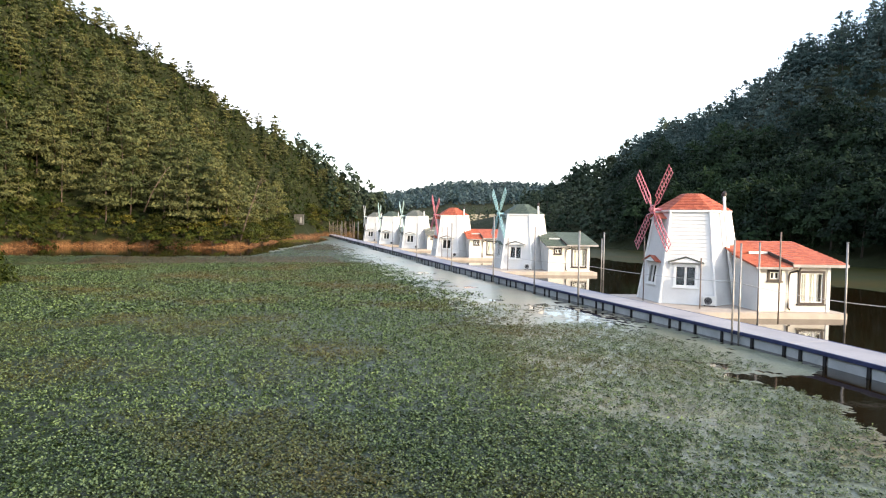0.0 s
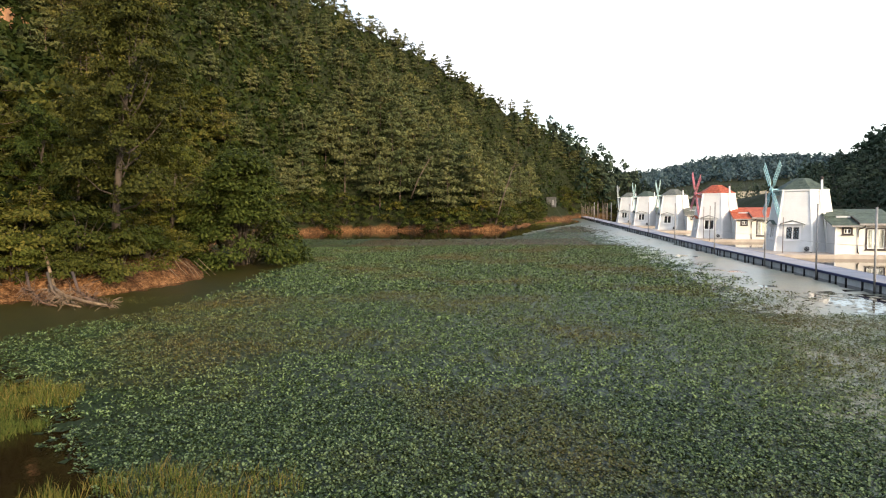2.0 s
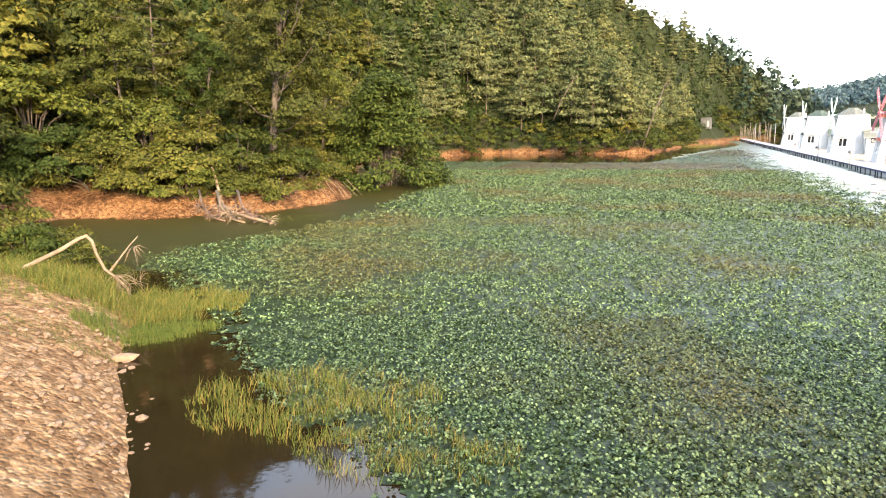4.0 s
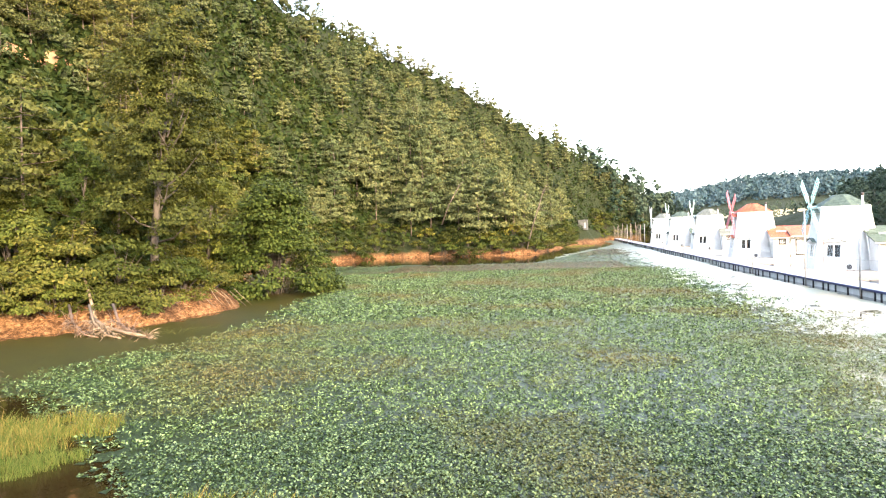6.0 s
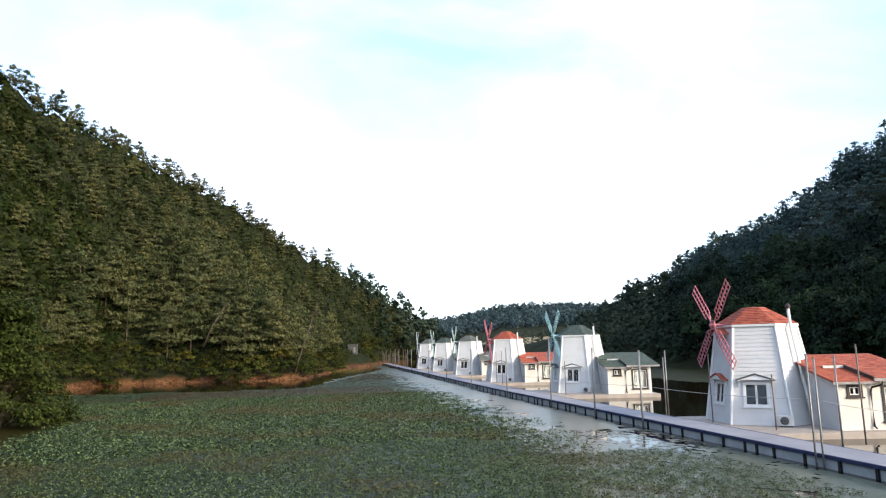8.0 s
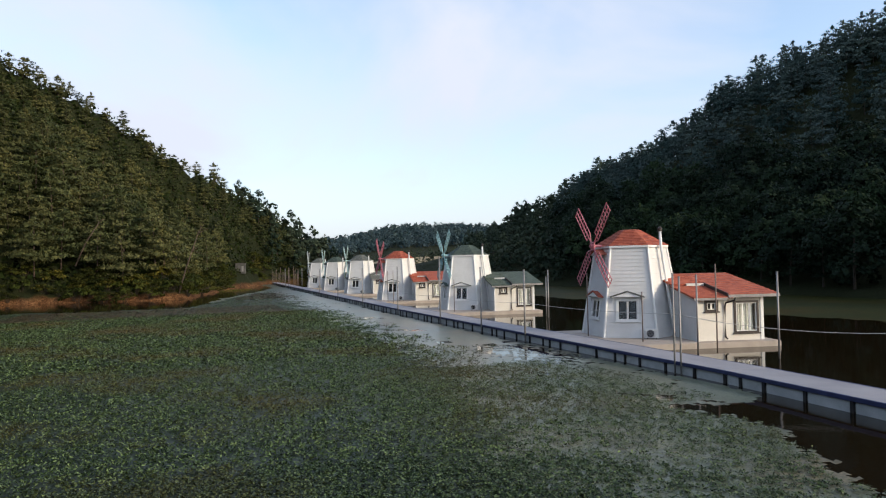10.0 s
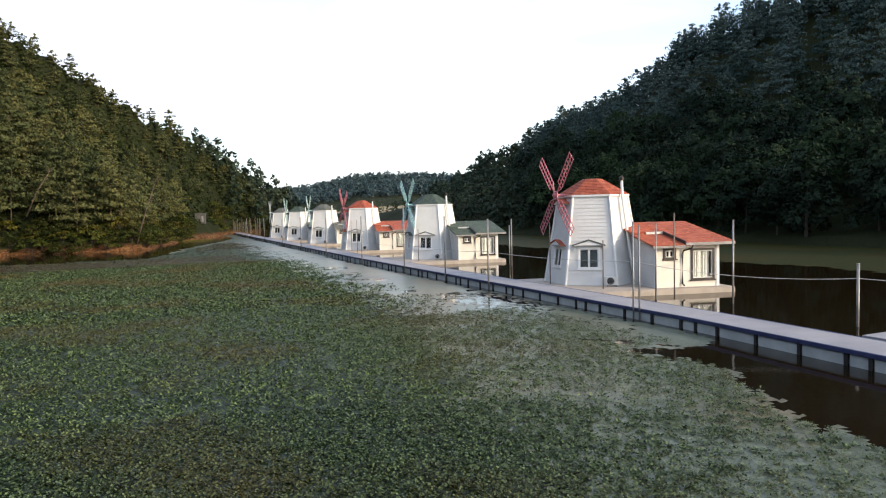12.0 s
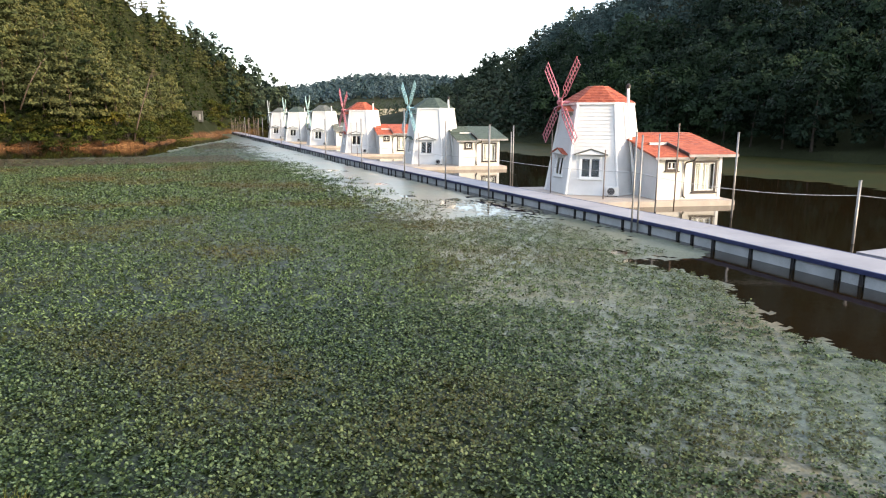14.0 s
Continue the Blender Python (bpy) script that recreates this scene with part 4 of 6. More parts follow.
def tufts(c, size, rng, up=0.6, bias=None, wide=0.42):
    """One three-cornered spray of foliage at each centre, for trees far off."""
    n = len(c)
    nor = rng.normal(size=(n, 3)) * (1.0 if bias is None else 0.38)
    nor[:, 2] += up
    nor = unit(nor if bias is None else nor + bias)
    t = rng.normal(size=(n, 3))
    t = unit(t - nor * (t * nor).sum(1, keepdims=True))
    b = np.cross(nor, t)
    ln = (size * rng.uniform(0.6, 1.4, n))[:, None]
    v = np.stack([c + t * ln * 0.6, c - t * ln * 0.4 + b * ln * wide, c - t * ln * 0.4 - b * ln * wide], 1).reshape(-1, 3)
    return v, np.arange(3 * n).reshape(-1, 3)


def limb(points, radii, sides=6):
    """A tapered limb as arrays."""
    p = np.asarray(points, float)
    d = np.gradient(p, axis=0)
    d = unit(d)
    ref = np.tile([0.31, 0.95, 0.05], (len(p), 1))
    a = unit(np.cross(d, ref))
    b = np.cross(d, a)
    ang = np.arange(sides) * 2 * np.pi / sides
    v = (p[:, None] + (a[:, None] * np.cos(ang)[None, :, None] + b[:, None] * np.sin(ang)[None, :, None]) * np.asarray(radii)[:, None, None]).reshape(-1, 3)
    k = np.arange(sides)
    f = [np.stack([i * sides + k, i * sides + (k + 1) % sides, (i + 1) * sides + (k + 1) % sides, (i + 1) * sides + k], 1) for i in range(len(p) - 1)]
    return v, np.concatenate(f)


def merge(items):
    vs, fs, o = [], [], 0
    for v, f in items:
        vs.append(v)
        fs.append(f + o)
        o += len(v)
    return np.concatenate(vs), np.concatenate(fs)


def leaf_pad(rng, c, r, thick, n, droop=0.2):
    """Places and outward directions of n leaves in one flat, ragged, drooping pad of foliage."""
    a = rng.uniform(0, 2 * np.pi, n)
    e = rng.uniform(0, 1, n) ** 0.55
    rag = 1 + 0.22 * np.sin(3 * a + rng.uniform(0, 6)) + 0.13 * np.sin(7 * a + rng.uniform(0, 6))
    x, y = np.cos(a) * e, np.sin(a) * e
    z = thick * (1 - e * e) * rng.uniform(-0.3, 1.0, n) - droop * r * e * e
    return c + np.stack([x * r * rag, y * r * rag, z], 1), np.stack([x * 0.9, y * 0.9, np.full(n, 0.30)], 1)


def pine(rng, h, levels, pads, per, card, lean=0.05, far=False):
    """A red pine: bare lower trunk, whorls of limbs in separate layers, each limb ending in flat pads of needles."""
    bend = rng.normal(size=2) * lean * h
    s = np.linspace(0, 1, 6)
    tr = np.stack([bend[0] * s ** 2, bend[1] * s ** 2, h * 0.97 * s], 1)
    if far:
        tr, s = tr[[0, 3, 5]], s[[0, 3, 5]]
    wood = [limb(np.vstack([[[0, 0, -0.4]], tr]), np.concatenate([[h * 0.014], h * 0.012 * (1 - s * 0.85)]), 4 if far else 6)]
    centres, out = [], []
    for lv in range(levels):
        g = lv / (levels - 1)
        wide = h * (0.05 + 0.26 * math.sin(math.pi * (0.34 + 0.645 * g)) ** 0.9)
        count = max(2, round(pads * (1 - 0.5 * g)))
        turn = rng.uniform(0, 6.28)
        for i in range(count):
            f = min(0.98, 0.28 + 0.69 * g + rng.uniform(-0.06, 0.06))
            reach = wide * rng.uniform(0.55, 1.15)
            az = turn + i * 6.283 / count + rng.uniform(-0.5, 0.5)
            at = np.array([bend[0] * f * f, bend[1] * f * f, f * h * 0.97])
            tip = at + np.array([np.cos(az) * reach, np.sin(az) * reach, reach * rng.uniform(0.0, 0.28)])
            if not far:
                wood.append(limb([at, (at + tip) / 2 + [0, 0, -0.012 * h], tip], [h * 0.004, h * 0.0025, h * 0.001], 3))
            r = (0.36 * reach + h * 0.044 * (1 - 0.45 * g)) * rng.uniform(0.8, 1.2)
            n = max(8, round(per * (1.1 - 0.6 * g)))
            for k, (along, part_) in enumerate(((0.92, 0.6), (0.5, 0.4))):
                c, o = leaf_pad(rng, at + (tip - at) * along, r * (1.0 if k == 0 else 0.8), h * 0.062, round(n * part_), 0.12)
                centres.append(c)
                out.append(o + np.array([np.cos(az), np.sin(az), 0]) * 0.25)
    lead = np.linspace(0.86, 1.0, 16)
    centres.append(np.stack([bend[0] * lead ** 2, bend[1] * lead ** 2, h * lead], 1) + rng.normal(size=(16, 3)) * [0.10, 0.10, 0.04])
    out.append(rng.normal(size=(16, 3)))
    crown = tufts(np.concatenate(centres), card, rng, 0.18, np.concatenate(out), 0.3)
    return merge(wood), crown


def broadleaf(rng, h, spread, clumps, per, card, low=0.25, flat=0.85, far=False, tilt=None, lobes=0):
    """A broad-leaved tree: forked limbs and leafy sprays in layered lobes with gaps between, uneven outline."""
    s = np.linspace(0, 1, 5)
    bend = rng.normal(size=2) * 0.05 * h if tilt is None else np.array(tilt)
    tr = np.stack([bend[0] * s ** 1.6, bend[1] * s ** 1.6, h * 0.72 * s], 1)
    if far:
        tr, s = tr[[0, 2, 4]], s[[0, 2, 4]]
    wood = [limb(np.vstack([[[0, 0, -0.4]], tr]), np.concatenate([[h * 0.02], h * 0.017 * (1 - s * 0.8)]), 4 if far else 7)]
    lobes = lobes or max(6, clumps // 5)
    each = max(2, clumps // lobes)
    cs, bi = [], []
    for i in range(lobes):
        f = low + (0.95 - low) * ((i + rng.uniform(0.15, 0.85)) / lobes)
        prof = math.sin(math.pi * min(1.0, 0.20 + 0.76 * (f - low) / (1 - low))) ** 0.7
        reach = spread * prof * rng.uniform(0.12, 0.84)
        az = i * 2.399 + rng.uniform(-0.5, 0.5)
        hub = np.array([math.cos(az) * reach + bend[0] * f, math.sin(az) * reach + bend[1] * f, f * h])
        at = np.array([bend[0] * f, bend[1] * f, max(0.1, f * h * 0.70)])
        if not far:
            wood.append(limb([at, at * 0.45 + hub * 0.55 - [0, 0, 0.02 * h], hub], [h * 0.004, h * 0.003, h * 0.001], 4))
        big = spread * (0.24 + 0.16 * prof)
        away = np.array([math.cos(az), math.sin(az), 0.0])
        for k in range(each):
            b, e = k * 2.399 + rng.uniform(-0.4, 0.4), math.sqrt((k + 0.3) / each)
            tip = hub + np.array([math.cos(b) * e, math.sin(b) * e, 0]) * big + [0, 0, big * 0.75 * (1 - e * e) * rng.uniform(0.3, 1.1) - 0.3 * big * e]
            r = spread * rng.uniform(0.13, 0.21)
            c, o = leaf_pad(rng, tip, r, r * flat * 1.6, per, 0.3)
            cs.append(c)
            bi.append(o * 0.7 + away * 0.45 + np.array([math.cos(b) * e, math.sin(b) * e, 0.5 * (1 - e)]) * 0.6)
    cs, bi = np.concatenate(cs), np.concatenate(bi)
    crown = tufts(cs, card, rng, 0.25, bi) if far else cards(cs, card, card * 0.55, rng, 0.3, bi * [1, 1, 0] + [0, 0, -0.5], bi)
    return merge(wood), crown


def shrub(rng, h, spread, stems, per, card, drop=0.62, flat=0.34):
    wood, cs, bi = [], [], []
    for i in range(stems):
        az, e = i * 2.399 + rng.uniform(-0.4, 0.4), rng.uniform(0.15, 1.0)
        tip = np.array([math.cos(az) * spread * e, math.sin(az) * spread * e, h * (1.0 - drop * e ** 2.4) * rng.uniform(0.6, 1.0)])
        wood.append(limb([[0, 0, -0.3], tip * [0.4, 0.4, 0.6], tip], [0.03, 0.02, 0.006], 4))
        r = spread * rng.uniform(0.22, 0.36)
        q = unit(rng.normal(size=(per, 3))) * rng.uniform(0.1, 1.0, (per, 1)) ** 0.45
        cs.append(tip * [1, 1, 0.95] + q * [r, r, r * flat] - np.array([0, 0, 0.3]) * (r * (q[:, 0] ** 2 + q[:, 1] ** 2))[:, None])
        bi.append(np.tile(unit(tip[None] * [1, 1, 0.5])[0] * 0.45, (per, 1)) + q * 0.7)
    bi = np.concatenate(bi)
    return merge(wood), cards(np.concatenate(cs), card, card * 0.55, rng, 0.45, bi * [1, 1, 0] + [0, 0, -0.45], bi)


def plant_thing(name, wood, crown, m, bark, leaf, label, category, group="", trunk_name="trunk"):
    root = empty(name, m)
    tagged(root, label, category, group)
    mesh_object(trunk_name, wood[0], wood[1], bark, root, smooth=True)
    mesh_object("crown", crown[0], crown[1], leaf, root)
    return root


def gh(x, y):
    return float(ground_height(np.array([x]), np.array([y]))[0])


def on_ground(x, y, turn=0.0, scale=1.0, sink=0.1):
    return pose(x, y, gh(x, y) - sink, 0, 0, turn) @ Matrix.Scale(scale, 4)


NR = np.random.default_rng

# near trees on the left bank
w_, c_ = broadleaf(NR(1), 15.8, 4.3, 120, 240, 0.21, 0.20, tilt=(1.2, 0.6), lobes=22)
plant_thing("tree", w_, c_, on_ground(-22.1, 35.7), M_BARK, M_LEAF, "tall green broad-leaved tree on the lake bank", "tree")
w_, c_ = shrub(NR(2), 10.8, 4.4, 120, 210, 0.27, 0.92, 0.5)
plant_thing("large_bush", w_, c_, on_ground(-19.4, 47.2), M_BARK, M_LEAF_B, "large dense green bush drooping over the water", "bush", trunk_name="woody_base")
bank_kinds = [shrub(NR(10 + k), 2.6, 2.1, 28, 160, 0.15) for k in range(3)]
tree_kinds = [broadleaf(NR(20 + k), 9.0, 3.3, 60, 150, 0.20, 0.12, lobes=14) for k in range(3)]
pine_kinds = [pine(NR(30 + k), 8.6, 7, 6, 95, 0.26) for k in range(5)]
far_pines = [pine(NR(40 + k), 7.4, 6, 6, 46, 0.40, far=True) for k in range(6)]
crest_pines = [pine(NR(65 + k), 5.0, 5, 5, 34, 0.42, lean=0.03, far=True) for k in range(5)]
dark_pines = [pine(NR(45 + k), 7.6, 6, 5, 30, 0.48, far=True) for k in range(5)]
dark_trees = [broadleaf(NR(53 + k), 8.4, 4.4, 48, 38, 0.36, 0.10, far=True, lobes=12) for k in range(4)]
mid_trees = [broadleaf(NR(50 + k), 8.5, 3.4, 45, 40, 0.38, 0.05, far=True, lobes=11) for k in range(5)]
dot_trees = [broadleaf(NR(58 + k), 8.5, 4.0, 12, 6, 1.9, 0.10, far=True, lobes=6) for k in range(4)]
far_trees = [broadleaf(NR(56 + k), 8.5, 3.8, 24, 9, 0.95, 0.05, far=True, lobes=8) for k in range(4)]
small_kinds = [shrub(NR(15 + k), 2.6, 2.1, 15, 26, 0.38) for k in range(3)]

protos = {}


def plant(kind, key, x, y, scale, turn, name, bark, leaf, label, category, group, sink=0.15, trunk_name="trunk"):
    m = on_ground(x, y, turn, scale, sink)
    if key in protos:
        ob = copy_thing(protos[key], m)
        ob.matrix_basis = m
        return ob
    protos[key] = plant_thing(name, *kind, m, bark, leaf, label, category, group, trunk_name)
    return protos[key]


rng = random.Random(3)
# shrubs along the top of the bare bank
for k, (bx, by, bs) in enumerate([(-20.6, 33.5, 1.15), (-20.9, 36.6, 1.1), (-20.6, 39.0, 1.0), (-21.6, 31.2, 1.1), (-23.6, 29.6, 1.15), (-25.8, 29.2, 1.3), (-28.5, 28.8, 1.4),
                                   (-31, 28.2, 1.5), (-22.6, 33.4, 1.5), (-25.0, 32.0, 1.6), (-28.0, 32.0, 1.7), (-23.8, 41.0, 1.3), (-33.5, 26.5, 1.6), (-34.5, 30.0, 2.0),
                                   (-14.4, 13.4, 0.5), (-15.2, 14.2, 0.6), (-15.8, 13.2, 0.7), (-17.2, 14.4, 0.85), (-17.4, 11.8, 0.8), (-20.0, 13.5, 1.2), (-24.0, 16.5, 1.4), (-29, 19.5, 1.6)]):
    mat_key = k % 3
    plant(bank_kinds[mat_key], ("bank", mat_key), bx, by, bs, rng.uniform(0, 360), "bush", M_BARK, (M_LEAF_Y, M_LEAF_G, M_LEAF_Y)[mat_key],
          "leafy green bush along the eroded bank", "bush", "bushes on the bank", 0.75, "woody_base")
for k, (bx, by, bs) in enumerate([(-26.5, 35.5, 0.75), (-30.5, 33.0, 0.85), (-27.5, 40.5, 0.85), (-34.0, 35.5, 0.8), (-31.5, 39.5, 0.75), (-38, 33, 0.85), (-24.5, 46.5, 1.0), (-37, 40.0, 0.8),
                                   (-40.0, 28.0, 1.2), (-36.5, 24.0, 1.0), (-33.0, 18.0, 1.0), (-42, 22, 1.2),
                                   # unseen trees added so the near pool reflects less sky
                                   (-23.5, 13.5, 0.95), (-26.5, 17.0, 1.05), (-21.5, 9.5, 1.0), (-18.5, 5.5, 0.9), (-27.0, 10.5, 1.2)]):
    plant(tree_kinds[k % 3], ("tree", k % 3), bx, by, bs, rng.uniform(0, 360), "tree", M_BARK, (M_LEAF_G, M_LEAF_Y, M_LEAF)[k % 3],
          "green broad-leaved tree on the wooded bank", "tree", "broad-leaved trees on the bank")
for k, (bx, by, bs) in enumerate([(-22.5, 52.5, 1.1), (-20.6, 53.8, 0.95), (-25.0, 50.0, 1.2), (-27.5, 46.0, 1.25), (-26.0, 55.5, 1.15)]):
    plant(pine_kinds[k % 5], ("pine", k % 5), bx, by, bs, rng.uniform(0, 360), "pine_tree", M_PINEBARK, M_PINE,
          "red pine with layered needle pads on the hillside", "pine tree", "pines on the hillside")


# woods on the slopes: the nearest trees stand singly, those behind are one mass
def wood_sites(seed, x0, x1, y0, y1, gap, keep):
    r = NR(seed)
    xs, ys = np.meshgrid(np.arange(x0, x1, gap), np.arange(y0, y1, gap))
    xs = xs.ravel() + r.uniform(-0.42, 0.42, xs.size) * gap
    ys = ys.ravel() + r.uniform(-0.42, 0.42, ys.size) * gap
    d, _ = to_line(xs, ys, LAKE, True)
    ok = ~in_lake(xs, ys) & keep(xs, ys, d)
    return xs[ok], ys[ok], d[ok]


def lee(x, y, d, line, past=10.0):
    """Sites well beyond the crest of a ridge."""
    pts = np.concatenate([a[:2] + (b[:2] - a[:2]) * np.linspace(0, 1, 12)[:, None] for a, b in zip(line, line[1:])])
    crest, _ = to_line(pts[:, 0], pts[:, 1], LAKE, True)
    near = np.argmin((x[:, None] - pts[None, :, 0]) ** 2 + (y[:, None] - pts[None, :, 1]) ** 2, axis=1)
    return d > crest[near] + past


def woods(name, sites, kinds, bark, leaf, label, seed, size=(0.8, 1.15)):
    r = NR(seed)
    zs = ground_height(sites[0], sites[1])
    wood, crown, tones = [], [], []
    for x, y, z in zip(sites[0], sites[1], zs):
        (wv, wf), (cv, cf) = kinds[r.integers(len(kinds))]
        a, s = r.uniform(0, 2 * np.pi), r.uniform(*size)
        rot = np.array([[math.cos(a), -math.sin(a), 0], [math.sin(a), math.cos(a), 0], [0, 0, r.uniform(0.9, 1.12)]]) * s
        o = np.array([x, y, z - 0.2])
        wood.append((wv @ rot.T + o, wf))
        crown.append((cv @ rot.T + o, cf))
        tones.append(np.full(len(cv), r.uniform(0, 1)))
    root = empty(name, pose(0, 0, 0))
    tagged(root, label, "woods", kind="stuff")
    mesh_object("trunks", *merge(wood), bark, root)
    crowns = mesh_object("crowns", *merge(crown), leaf, root)
    crowns.data.attributes.new("tone", "FLOAT", "POINT").data.foreach_set("value", np.concatenate(tones).astype(np.float32))
    return root


rr = NR(5)
lx, ly, ld = wood_sites(61, -125, 40, -15, 250, 3.6, lambda x, y, d: (x < 34) & (x < 4 + 0.125 * y) & (d > 3.0) & ~((np.abs(x - 11.0) < 4.5) & (y > 158) & (y < 168)) & ((np.hypot(x, y) > 46) | (x < -36)) & (to_line(x, y, LEFT_RIDGE)[0] < 78) & (y > -15) & ((x > 0.45 * (90 - y) - 75) | (x < -60)) & ~((y > 168) & (x < 0.3 * (y - 168) - 25)) & ~((y < 60) & (x < -75)))
sx_, sy_, sd_ = wood_sites(68, -62, -28, 52, 118, 3.8, lambda x, y, d: (d > 3.0) & (d < 24) & (np.hypot(x, y) > 50))
lx, ly, ld = np.concatenate([lx, sx_]), np.concatenate([ly, sy_]), np.concatenate([ld, sd_])
keep_ = ~lee(lx, ly, ld, LEFT_RIDGE) & ~((np.abs(np.arctan2(lx, ly) + 0.69) < 0.085) & (np.hypot(lx, ly) > 54) & (np.hypot(lx, ly) < 90 + 80 * (np.arctan2(lx, ly) + 0.61)))
lx, ly, ld = lx[keep_], ly[keep_], ld[keep_]
near = (np.hypot(lx, ly) < 150) & (ld < 26)
order = np.argsort(np.hypot(lx, ly) + 1000 * ~near)[:125]
single = np.zeros(len(lx), bool)
single[order] = near[order]
for x, y, d in zip(lx[single], ly[single], ld[single]):
    if d < 15 and rr.uniform() < 0.8:
        k = int(rr.integers(5))
        plant(mid_trees[k], ("mid", k), x, y, rr.uniform(0.6, 1.0), rr.uniform(0, 360), "tree", M_BARK, (M_LEAF_G, M_LEAF_Y, M_LEAF_G, M_LEAF_Y, M_LEAF)[k], "green broad-leaved tree on the wooded bank", "tree", "broad-leaved trees on the bank")
    else:
        k = int(rr.integers(5))
        plant(pine_kinds[k], ("pine", k), x, y, rr.uniform(0.85, 1.2), rr.uniform(0, 360), "pine_tree", M_PINEBARK, M_PINE, "red pine with layered needle pads on the hillside", "pine tree", "pines on the hillside")
crest = to_line(lx, ly, LEFT_RIDGE)[0] < 16
cx_, cy_, _d = wood_sites(79, -125, 40, -15, 250, 2.9, lambda x, y, d: (to_line(x, y, LEFT_RIDGE)[0] < 16) & (d > 6) & (x < 4 + 0.125 * y) & ~((y > 168) & (x < 0.3 * (y - 168) - 25)) & ~((y < 60) & (x < -75)))
keep_ = ~lee(cx_, cy_, _d, LEFT_RIDGE, 5.0)
woods("hilltop_pine_woods", (cx_[keep_], cy_[keep_]), crest_pines, M_PINEBARK, M_WOODS_L, "smaller pines crowding along the top of the hill", 80, (0.6, 1.05))
single |= crest
woods("hillside_pine_woods", (lx[~single], ly[~single]), far_pines, M_PINEBARK, M_WOODS_L, "dense pine woods covering the sunlit hillside", 71, (0.75, 1.4))

# bare earth cut of a track high on the slope
cut_v, cut_n = [], 26
cut_r = NR(17)
for k in range(cut_n):
    a_ = -0.76 + 0.15 * k / (cut_n - 1)
    foot_ = float(np.interp(a_, [-0.733, -0.698, -0.663, -0.628], [79.0, 81.5, 84.7, 88.0]))
    lift = 1.3 + 0.5 * math.sin(k * 0.9) + cut_r.uniform(-0.25, 0.25)
    for rad_, up_ in ((foot_ - 0.6, -1.0), (foot_ + cut_r.uniform(-0.2, 0.2), 0.5 * lift), (foot_ + 0.7, lift), (foot_ + 3.0, lift + 0.2), (foot_ + 3.0, -1.0)):
        cut_v.append((math.sin(a_) * rad_, math.cos(a_) * rad_, gh(math.sin(a_) * foot_, math.cos(a_) * foot_) + up_))
cut_f = [(5 * k + i, 5 * k + 5 + i, 5 * k + 5 + (i + 1) % 5, 5 * k + (i + 1) % 5) for k in range(cut_n - 1) for i in range(5)] + [(0, 1, 2, 3, 4), tuple(5 * (cut_n - 1) + i for i in (4, 3, 2, 1, 0))]
tagged(mesh_object("earth_cut", cut_v, cut_f, M_CUT), "bare orange earth cut of a track on the wooded slope", "earth", kind="structure")

# low growth covering the slopes
def ground_cover(name, seed, count, x0, x1, y0, y1, keep, size, mat, label):
    r = NR(seed)
    x, y = r.uniform(x0, x1, count), r.uniform(y0, y1, count)
    d, _ = to_line(x, y, LAKE, True)
    ok = ~in_lake(x, y) & keep(x, y, d)
    x, y, d = x[ok], y[ok], d[ok]
    c = np.stack([x, y, ground_height(x, y) + r.uniform(0.0, 0.9, len(x))], 1)
    ob = mesh_object(name, *tufts(c, size, r, 0.8), mat)
    tagged(ob, label, "undergrowth", kind="stuff")


ground_cover("undergrowth", 67, 120000, -85, 30, 20, 225, lambda x, y, d: (d > 2.0) & (d < 55) & (x < 4 + 0.13 * y) & (x > -70), 0.75, M_UNDER, "low green undergrowth on the wooded slope")
ground_cover("undergrowth", 69, 30000, -64, -28, 50, 120, lambda x, y, d: (d > 1.5) & (d < 24), 0.95, M_UNDER, "low green undergrowth on the wooded slope")
# undergrowth along the far left bank
bx, by, bd = wood_sites(62, -40, 50, 88, 205, 1.8, lambda x, y, d: (d > 0.35) & (d < 4.5) & ((x < 10) | (y > 176)) & ~((np.abs(x - 11.2) < 4) & (np.abs(y - 164) < 5)))
for x, y in zip(bx, by):
    k = int(rr.integers(3))
    plant(small_kinds[k], ("small", k), x, y, rr.uniform(0.55, 1.15), rr.uniform(0, 360), "bush", M_BARK, (M_LEAF_G, M_LEAF, M_LEAF_Y)[k], "leafy green bush along the eroded bank", "bush", "bushes on the bank", 0.3, "woody_base")

hx0, hy0, hd0 = wood_sites(78, -40, 12, 88, 150, 2.6, lambda x, y, d: (d > 0.0) & (d < 1.2) & (x < 8))
for x, y in zip(hx0, hy0):
    if rr.uniform() < 0.6:
        k = int(rr.integers(3))
        plant(small_kinds[k], ("small", k), x, y, rr.uniform(0.5, 0.9), rr.uniform(0, 360), "bush", M_BARK, (M_LEAF_G, M_LEAF, M_LEAF_Y)[k], "leafy green bush along the eroded bank", "bush", "bushes on the bank", 0.2, "woody_base")

